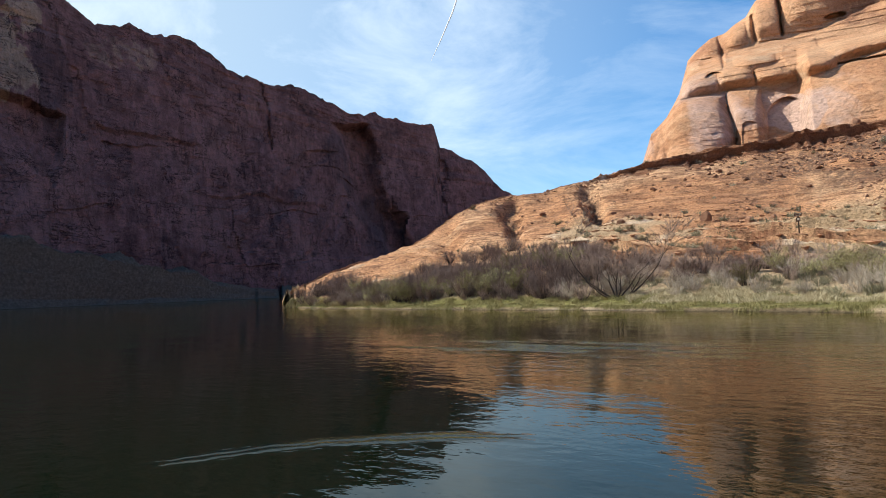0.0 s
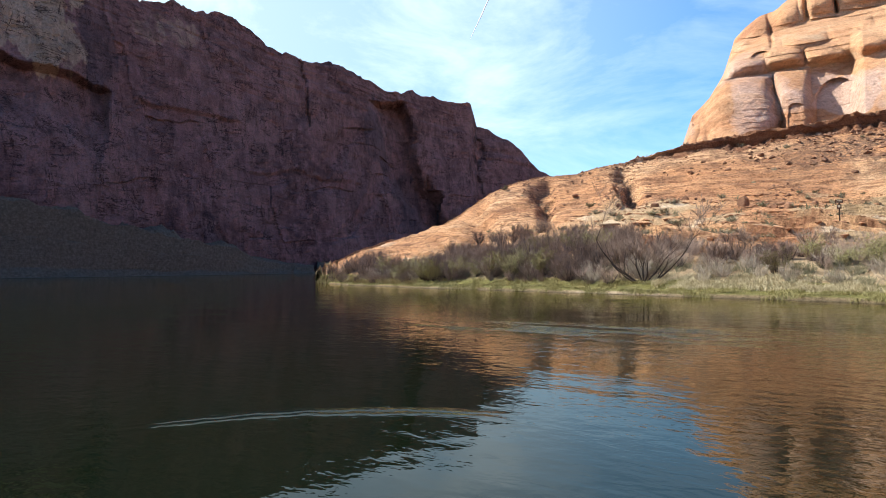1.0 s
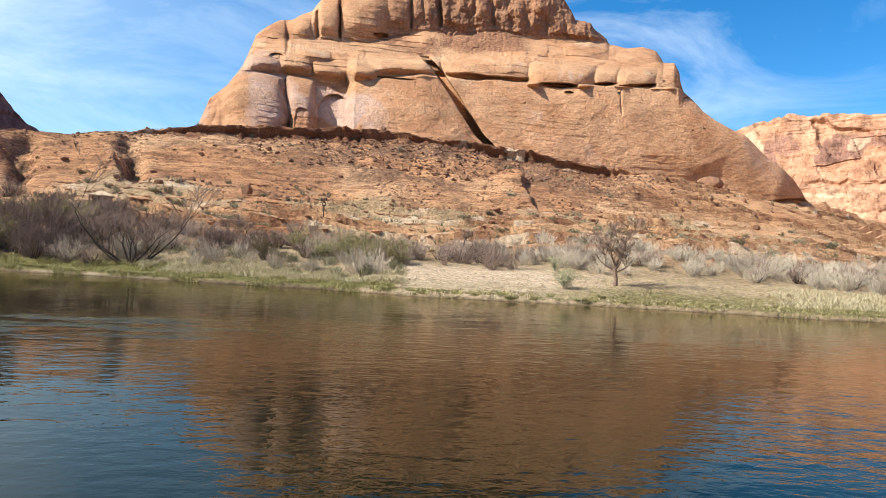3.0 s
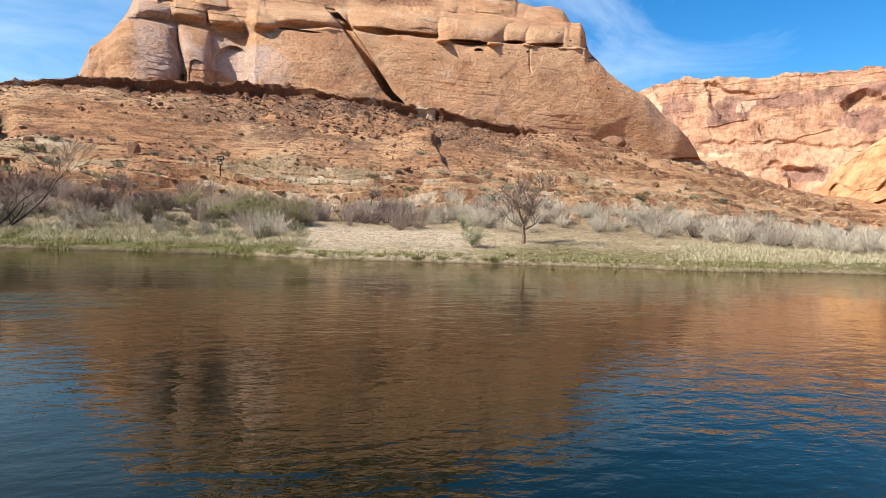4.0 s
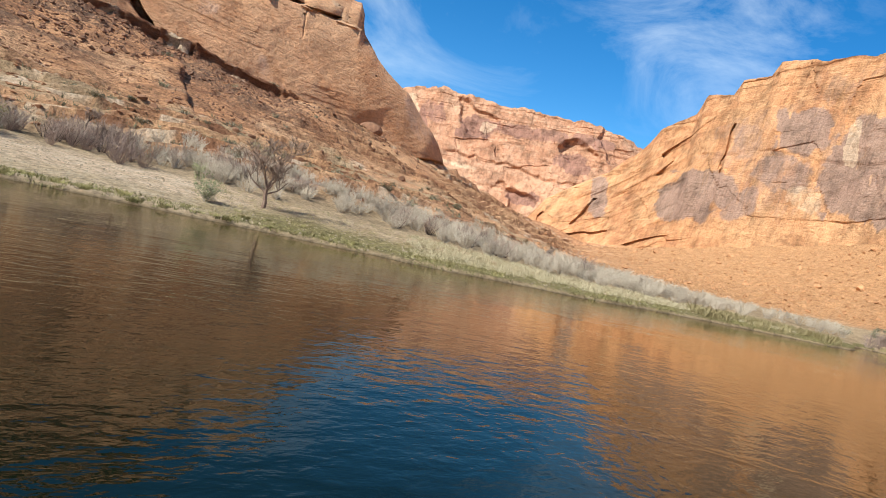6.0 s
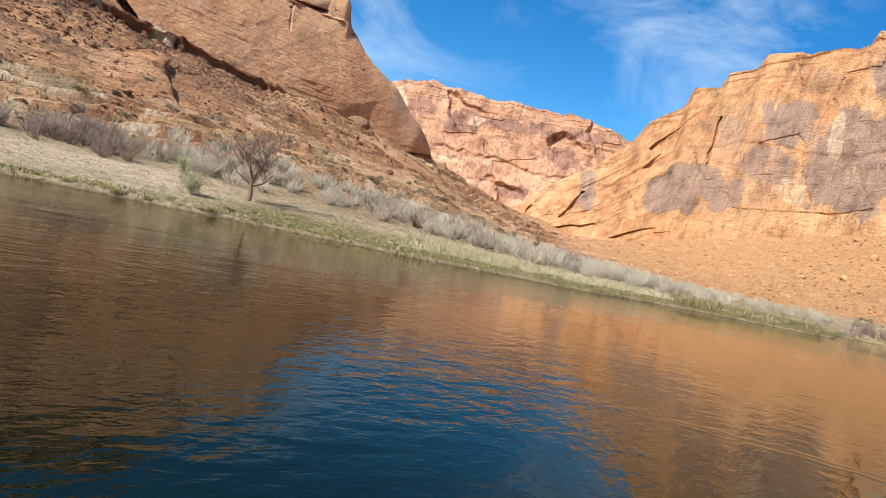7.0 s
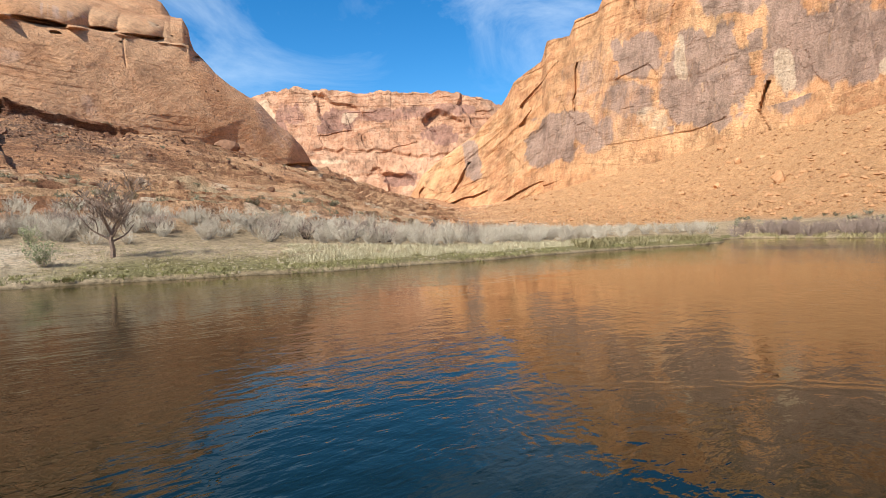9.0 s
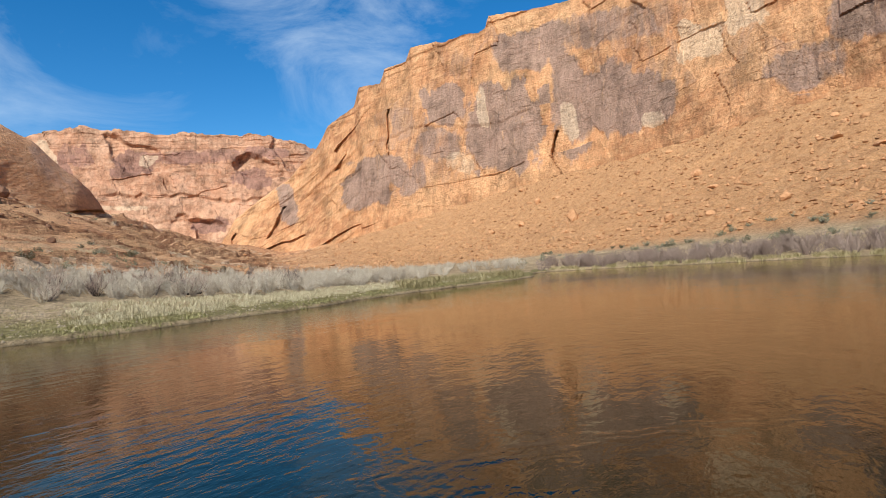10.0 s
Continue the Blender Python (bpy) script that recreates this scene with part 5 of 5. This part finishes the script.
# ---- single trees and shrubs ----
def branching(seed, base, height, spread, order, thick, lean=(0, 0, 1), forks=4, gnarl=0.25):
    """A bare tree: trunk, limbs and fine twigs as lists of sticks."""
    q = random.Random(seed)
    out = [[], [], []]

    def grow(p, d, length, radius, level):
        pts, radii = [p.copy()], [radius]
        n = 5 if level < 2 else 3
        for k in range(n):
            d = (d + Vector((q.gauss(0, gnarl), q.gauss(0, gnarl), q.gauss(0.06, gnarl * 0.6)))).normalized()
            p = p + d * length / n
            pts.append(p.copy())
            radii.append(max(radius * (1 - 0.62 * (k + 1) / n), 0.013))
        out[min(level, 2)].append((pts, radii, 6 if level == 0 else 4 if level == 1 else 3))
        if level >= order:
            return
        for _ in range(forks + (3 if level else 0)):
            k = q.uniform(0.35, 1.0) * n
            i = min(int(k), n - 1)
            s = pts[i].lerp(pts[i + 1], k - i)
            t = q.uniform(0, 6.28)
            side = Vector((math.cos(t), math.sin(t), q.uniform(-0.15, 0.6)))
            grow(s, (d * 0.55 + side * spread).normalized(), length * q.uniform(0.42, 0.68), radii[i] * 0.55, level + 1)

    grow(Vector(base), Vector(lean).normalized(), height, thick, 0)
    return out


def add_branches(root, groups, names, mats):
    for sticks, name, mat in zip(groups, names, mats):
        t = Twigs()
        for pts, radii, sides in sticks:
            t.stick(pts, radii, sides)
        if t.f:
            part(name, t.v, t.f, mat, root)


bare_tree = thing("bare_tree", "small leafless reddish-grey tree with spreading limbs on the sand bar", "tree")
crook = [[([Vector((0, 0, -0.1)), Vector((0.03, 0, 0.35)), Vector((-0.04, 0.02, 0.75)), Vector((0.02, 0, 1.15))], [0.12, 0.105, 0.09, 0.075], 7)], [], []]
for n, (lx, ly, lz, z0, ln) in enumerate(((-1.0, 0.2, 0.75, 0.75, 1.45), (-0.55, -0.3, 1.0, 1.0, 1.55), (-0.1, 0.3, 1.0, 1.15, 1.6), (0.35, -0.25, 1.0, 1.1, 1.6), (0.8, 0.3, 0.9, 0.95, 1.5), (1.1, -0.1, 0.6, 0.7, 1.4), (0.1, -0.9, 0.8, 0.9, 1.2), (-0.2, 0.9, 0.8, 1.0, 1.2))):
    g = branching(210 + n, (0.0, 0.0, z0), ln, 0.62, 3, 0.05, (lx, ly, lz), 3, 0.17)
    crook[1] += g[0] + g[1]
    crook[2] += g[2]
add_branches(bare_tree, crook, ("trunk", "limb", "crown"), (MAT_TREE, MAT_TREE, MAT_TREE))
bare_tree.location = (15.0, 36.9, ground_at(15.0, 36.9))
bare_tree.scale = (1.15, 1.15, 1.12)

dead_tree = thing("fallen_tree", "dark bare riverside tree with long leaning limbs", "tree")
boughs = [[], [], []]
for n, (lx, lz, ln) in enumerate(((-1.7, 0.85, 4.6), (-1.25, 0.95, 3.4), (-0.5, 1.0, 2.3), (0.15, 1.0, 2.1), (0.8, 0.9, 2.8), (1.7, 0.75, 4.4), (0.3, 1.0, 1.6), (-1.6, 0.5, 2.6), (1.3, 0.45, 2.4))):
    g = branching(60 + n, (0.25 * lx, 0.1 * (n % 3), -0.1), ln, 0.55, 3, 0.075, (lx, 0.25 * ((n % 3) - 1), lz), 3, 0.16)
    for a, c in zip(boughs, g):
        a += c
add_branches(dead_tree, boughs, ("trunk", "limb", "crown"), (MAT_LIMB, MAT_LIMB, MAT_TAMARISK))
dead_tree.location = (-15.1, 44.0, ground_at(-15.1, 44.0))

for k, (x, y, hgt) in enumerate(((-24.0, 47.0, 1.5), (-30.5, 50.5, 1.4), (-20.3, 49.0, 1.5), (-9.5, 51.5, 1.2), (-37.5, 54.0, 1.3), (-6.8, 50.2, 1.0), (8.0, 52.5, 1.2), (46.0, 44.0, 1.2))):
    t = thing("bare_tree", "dark leafless young tree above the brush", "tree", "dark bare trees")
    add_branches(t, branching(100 + k, (0, 0, -0.1), hgt, 0.8, 3, 0.06, (0.1, 0, 1), 5, 0.2), ("trunk", "limb", "crown"), (MAT_LIMB, MAT_LIMB, MAT_TAMARISK))
    t.location = (x, y, ground_at(x, y))

for x, y, size, seed in ((11.8, 36.2, 0.62, 71), (12.9, 42.0, 0.5, 72)):
    w = shrub("willow_shrub", "pale green young willow shrub on the sand bar", "shrub", "pale willows", (MAT_GREY, MAT_GREY, MAT_PALE_LEAF), seed, 2.3, 2.0, 26, 9, 0.018, leaves=4, leaf_size=0.12, upright=0.45)
    w.location, w.scale = (x, y, ground_at(x, y)), (size, size, size)
big_brush = shrub("brush", "tall pale leafless brush on the spit", "shrub", "grey brush", (MAT_GREY, MAT_GREY), 75, 2.3, 2.6, 34, 12, 0.022, upright=0.35)
big_brush.location = (38.2, 35.2, ground_at(38.2, 35.2))
dark_brush = shrub("brush", "tall dark leafless brush on the spit", "shrub", "grey brush", (MAT_LIMB, MAT_TAMARISK), 76, 2.2, 2.6, 26, 12, 0.024, upright=0.35)
dark_brush.location = (42.0, 36.4, ground_at(42.0, 36.4))


def tussock(seed):
    q = random.Random(seed)
    v, f = [], []
    for _ in range(90):
        t, rr = q.uniform(0, 6.28), 0.2 * q.random() ** 0.5
        x, y, h, l = rr * math.cos(t), rr * math.sin(t), q.uniform(0.1, 0.26), q.uniform(0.05, 0.2)
        n = len(v)
        v += [(x - 0.012, y, -0.03), (x + 0.012, y, -0.03), (x + l * math.cos(t), y + l * math.sin(t), h)]
        f.append((n, n + 1, n + 2))
    return v, f


tuft_models = []
for k in range(46):
    b, d = rng.uniform(2, 30), rng.choice((0.3, 0.5, 0.9, 1.6, 2.8)) * rng.uniform(0.7, 1.3)
    x, y = polar(b, shore_at(b) + d)
    m = Matrix.Translation((x, y, ground_at(x, y))) @ Matrix.Rotation(rng.uniform(0, 6), 4, "Z")
    if k < 3:
        tuft_models.append(tagged(part("grass_tuft", *tussock(k), MAT_GREEN_GRASS), "small green grass tuft on the sand", "grass tuft", "tufts on the sand bar"))
        tuft = tuft_models[-1]
    else:
        tuft = copy_thing(tuft_models[k % 3], m)
    tuft.matrix_basis = m
    s = rng.uniform(0.45, 1.0)
    tuft.scale = (s * 1.3, s * 1.3, s)


# ---- rocks ----
def rock_material(name, a, b):
    n = Nodes(name, 0.95, 0.1)
    o = n.add("ShaderNodeObjectInfo").outputs["Random"]
    isl = n.add("ShaderNodeNewGeometry").outputs["Random Per Island"]
    c = n.ramp(n.noise(1.5, 7, 0.68), [(0.3, a), (0.7, b)])
    c = n.mix(0.6, c, n.ramp(o, [(0.0, (0.65,)), (1.0, (1.2,))]), "MULTIPLY")
    c = n.mix(0.6, c, n.ramp(isl, [(0.0, (0.55,)), (1.0, (1.25,))]), "MULTIPLY")
    return n.finish(c, n.noise(4, 6, 0.7), 0.8, 0.2)


MAT_DARK_ROCK = rock_material("dark_rubble", (0.15, 0.085, 0.06), (0.30, 0.165, 0.105))
MAT_PLATE = rock_material("bed_plate", (0.24, 0.115, 0.068), (0.46, 0.26, 0.155))
MAT_ORANGE_ROCK = rock_material("orange_boulder", (0.34, 0.165, 0.08), (0.52, 0.29, 0.155))


def boulder_bm(seed, detail=2):
    q = random.Random(seed)
    bm = bmesh.new()
    bmesh.ops.create_icosphere(bm, subdivisions=detail, radius=1)
    planes = [(Vector((q.gauss(0, 1), q.gauss(0, 1), q.gauss(0, 1))).normalized(), q.uniform(0.45, 0.8)) for _ in range(9)]
    for v in bm.verts:
        for d, h in planes:
            over = v.co.dot(d) - h
            if over > 0:
                v.co -= d * over
        v.co += v.co.normalized() * 0.06 * noise.noise(v.co * 3 + Vector((seed, 0, 0)))
    return bm


def rocks(name, label, category, group, material, places, seed):
    """Single rocks: x, y, size, flatness. The meshes are shared."""
    models = []
    for k, (x, y, size, flat) in enumerate(places):
        m = Matrix.Translation((x, y, ground_at(x, y) + 0.25 * size * flat)) @ Matrix.Rotation(k * 2.4, 4, "Z")
        if k < 4:
            ob = tagged(from_bm(name, boulder_bm(seed + k), material), label, category, group)
            models.append(ob)
        else:
            ob = copy_thing(models[k % 4], m)
        ob.matrix_basis = m
        ob.scale = (size, size * (0.8 + 0.1 * (k % 4)), size * flat)


talus_places = [(*polar(76.0, 166), 2.2, 1.0)]
for _ in range(190):
    b = rng.uniform(48, 103)
    f0, f1 = float(table(FLAT_R, b)) + 4, float(table(LIP_R, b)) - 6
    talus_places.append((*polar(b, f0 + (f1 - f0) * rng.random() ** 0.8), 0.35 + 1.25 * rng.random() ** 4, rng.uniform(0.5, 0.9)))
rocks("boulder", "fallen orange sandstone boulder on the scree", "boulder", "boulders on the scree", MAT_ORANGE_ROCK, talus_places, 300)
bench_places = [(-15.8, 80.1, 0.75, 1.5), (-10.7, 78.3, 0.6, 1.0), (-8.8, 84.6, 0.5, 0.8), (-11.6, 78.8, 0.35, 0.8), (0.4, 139.0, 0.9, 1.6), (84.0, 150.0, 3.4, 0.6), (89.0, 153.0, 2.6, 0.5)]
for _ in range(80):
    b = rng.uniform(-26, 34)
    brk, lip = float(table(BREAK_R, b)), float(table(LIP_R, b))
    far = rng.uniform(brk - 2, brk + 4) if rng.random() < 0.5 else rng.uniform(brk, lip - 3)
    bench_places.append((*polar(b, far), 0.25 + 0.6 * rng.random() ** 2, rng.uniform(0.5, 1.0)))
rocks("rock", "dark weathered sandstone rock on the slickrock bench", "rock", "rocks on the bench", MAT_DARK_ROCK, bench_places, 320)


def rubble_field(name, label, material, count, pick, lo, hi, seed, flat=1.0):
    """Loose stones past counting: small uneven octahedra, half sunk."""
    q = random.Random(seed)
    v, f = [], []
    for _ in range(count):
        x, y = pick(q)
        s = lo + (hi - lo) * q.random() ** 4
        z = ground_at(x, y) + 0.1 * s
        n = len(v)
        t = q.uniform(0, 6.28)
        for k in range(4):
            a = t + k * 1.571 + q.gauss(0, 0.2)
            e = s * q.uniform(0.7, 1.2)
            v.append((x + e * math.cos(a), y + e * math.sin(a), z + flat * s * q.uniform(-0.3, 0.2)))
        v += [(x + s * q.gauss(0, 0.25), y + s * q.gauss(0, 0.25), z + flat * s * q.uniform(0.5, 0.95)), (x, y, z - s)]
        f += [(n + k, n + (k + 1) % 4, n + 4) for k in range(4)] + [(n + (k + 1) % 4, n + k, n + 5) for k in range(4)]
    return tagged(part(name, v, f, material), label, "rubble", kind="stuff")


def on_scree(q):
    b = q.uniform(46, 104)
    f0, f1 = float(np.interp(b, BEARING, FLAT_R)) + 2, float(np.interp(b, BEARING, LIP_R))
    return polar(b, f0 + (f1 - f0) * q.random())


def on_bench(q):
    b = min(max(q.gauss(10, 11), -22), 34)
    brk, lip = float(np.interp(b, BEARING, BREAK_R)), float(np.interp(b, BEARING, LIP_R))
    return polar(b, lip - 2 - (lip - brk - 14) * q.random() ** 1.6 * 0.8)


def on_beds(q):
    """Along the outcropping beds of the lower bench, in broken rows."""
    while True:
        b = q.uniform(-26, 47)
        near, brk = float(np.interp(b, BEARING, FLAT_R)), float(np.interp(b, BEARING, BREAK_R))
        x, y = polar(b, near + 2 + (brk + 3 - near) * q.random())
        row = (ground_at(x, y) + 0.05 * x) / 0.9 + 0.6 * noise.noise((x / 9, y / 9, 3))
        if row % 1.0 < 0.28 and noise.noise((x / 5, y / 5, 7)) > -0.15:
            return x, y


def on_rise(q):
    """Scattered over the slope, thickest in the gullies and under the ledge."""
    while True:
        b = q.uniform(-34, 40)
        brk, lip = float(np.interp(b, BEARING, BREAK_R)), float(np.interp(b, BEARING, LIP_R))
        x, y = polar(b, brk - 3 + (lip - brk + 2) * q.random())
        if noise.noise((x / 8, y / 8, 11)) + (0.35 if 0 < b < 22 or -30 < b < -27 or -23 < b < -20 else 0) > 0.22:
            return x, y


def on_lip(q):
    b = q.uniform(-32, 20)
    return polar(b, float(np.interp(b, BEARING, LIP_R)) + q.uniform(-4, 3))


def on_gravel(q):
    b = q.uniform(2, 60)
    return polar(b, shore_at(b) + q.uniform(0.3, 9))


rubble_field("scree_stones", "loose orange stones on the scree", MAT_ORANGE_ROCK, 9000, on_scree, 0.10, 0.75, 1)
rubble_field("bench_rubble", "dark broken rubble below the ledge", MAT_DARK_ROCK, 4200, on_bench, 0.10, 0.65, 2)
rubble_field("slope_stones", "brown stones scattered over the slickrock", MAT_DARK_ROCK, 5000, on_rise, 0.06, 0.38, 5)
rubble_field("bed_plates", "thin broken sandstone plates along the beds", MAT_PLATE, 6500, on_beds, 0.10, 0.45, 6, 0.4)
rubble_field("ledge_rubble", "dark broken rock along the ledge", MAT_DARK_ROCK, 1800, on_lip, 0.1, 0.45, 3)
MAT_COBBLE = rock_material("river_cobble", (0.28, 0.215, 0.15), (0.44, 0.36, 0.265))
rubble_field("river_cobbles", "pale cobbles on the gravel bar", MAT_COBBLE, 3500, on_gravel, 0.02, 0.10, 4)


# ---- the hut and the sign ----
def box(bm, x, y, z, sx, sy, sz, bevel=0.01):
    g = bmesh.ops.create_cube(bm, size=1, matrix=Matrix.Translation((x, y, z)) @ Matrix.Diagonal((sx, sy, sz, 1)))
    bmesh.ops.bevel(bm, geom=list({e for v in g["verts"] for e in v.link_edges}), offset=bevel, segments=1, affect="EDGES")


def plain(name, dark, light, rough=0.8, scale=8):
    n = Nodes(name, rough, 0.3)
    return n.finish(n.ramp(n.noise(scale, 5, 0.6), [(0.3, dark), (0.7, light)]), n.noise(scale * 3, 4, 0.6), 0.3, 0.02)


MAT_HUT = plain("brown_boards", (0.17, 0.075, 0.04), (0.25, 0.115, 0.06))
MAT_ROOF = plain("tan_roof", (0.40, 0.29, 0.19), (0.52, 0.39, 0.27))
MAT_POST = plain("dark_wood", (0.05, 0.03, 0.02), (0.09, 0.055, 0.035))
MAT_SIGN = plain("sign_brown", (0.07, 0.035, 0.022), (0.10, 0.05, 0.032))
MAT_MARK = plain("sign_marks", (0.5, 0.45, 0.36), (0.6, 0.55, 0.45))

hut = thing("toilet_hut", "small brown wooden hut with a tan hipped roof", "hut")
for name, spec in (("wall", (0, -0.95, 1.1, 2.0, 0.1, 2.2)), ("wall", (0, 0.95, 1.1, 2.0, 0.1, 2.2)), ("wall", (-0.95, 0, 1.1, 0.1, 1.8, 2.2)), ("wall", (0.95, 0, 1.1, 0.1, 1.8, 2.2)), ("floor_slab", (0, 0, 0.0, 2.2, 2.2, 0.16))):
    bm = bmesh.new()
    box(bm, *spec)
    from_bm(name, bm, MAT_HUT if name == "wall" else MAT_ROOF, hut)
bm = bmesh.new()
box(bm, 0.3, -1.02, 1.0, 0.8, 0.05, 1.95)
from_bm("door", bm, MAT_POST, hut, "dark hut door")
part("roof", [(-1.35, -1.35, 2.15), (1.35, -1.35, 2.15), (1.35, 1.35, 2.15), (-1.35, 1.35, 2.15), (-1.35, -1.35, 2.27), (1.35, -1.35, 2.27), (1.35, 1.35, 2.27), (-1.35, 1.35, 2.27), (-0.15, 0, 2.85), (0.15, 0, 2.85)],
     [(3, 2, 1, 0), (0, 1, 5, 4), (1, 2, 6, 5), (2, 3, 7, 6), (3, 0, 4, 7), (4, 5, 9, 8), (6, 7, 8, 9), (5, 6, 9), (7, 4, 8)], MAT_ROOF, hut, "tan hipped roof")
hut.matrix_basis = Matrix.Translation((-25.2, 62.6, ground_at(-25.2, 62.6) - 0.1)) @ Matrix.Rotation(0.35, 4, "Z")
hut.scale = (0.75, 0.75, 0.82)

sign = thing("trail_sign", "brown wooden trail sign on a single post", "sign")
for name, mat, spec in (("post", MAT_POST, (0, 0, 0.95, 0.11, 0.11, 2.1)), ("board", MAT_SIGN, (0, -0.08, 1.85, 0.62, 0.05, 0.34)), ("notice", MAT_SIGN, (0, -0.08, 1.38, 0.36, 0.05, 0.40))):
    bm = bmesh.new()
    box(bm, *spec)
    ob = from_bm(name, bm, mat, sign)
    if name == "board":
        for k, w in ((0, 0.46), (1, 0.38)):
            bm = bmesh.new()
            box(bm, 0, -0.109, 1.91 - 0.12 * k, w, 0.008, 0.05, 0.002)
            from_bm("text_bar", bm, MAT_MARK, ob)
    if name == "notice":
        bm = bmesh.new()
        box(bm, 0, -0.109, 1.40, 0.2, 0.008, 0.2, 0.002)
        from_bm("symbol", bm, MAT_MARK, ob)
sign.location = (-4.9, 66.3, ground_at(-4.9, 66.3))

# ---- the sky's one vapour trail ----
trail = Twigs()
ends = [Vector((*polar(c, 3600), 3600 * math.tan(radians(e)))) for c, e in ((-31.8, 27.5), (-32.9, 25.0), (-34.1, 22.8), (-35.2, 20.9))]
trail.stick(ends, [7, 5.5, 4, 1], 5)
MAT_TRAIL = plain("vapour", (0.85, 0.85, 0.87), (0.9, 0.9, 0.92), 1.0, 0.01)
tagged(part("backdrop", trail.v, trail.f, MAT_TRAIL), "thin white vapour trail high in the sky", "vapour trail", kind="structure")
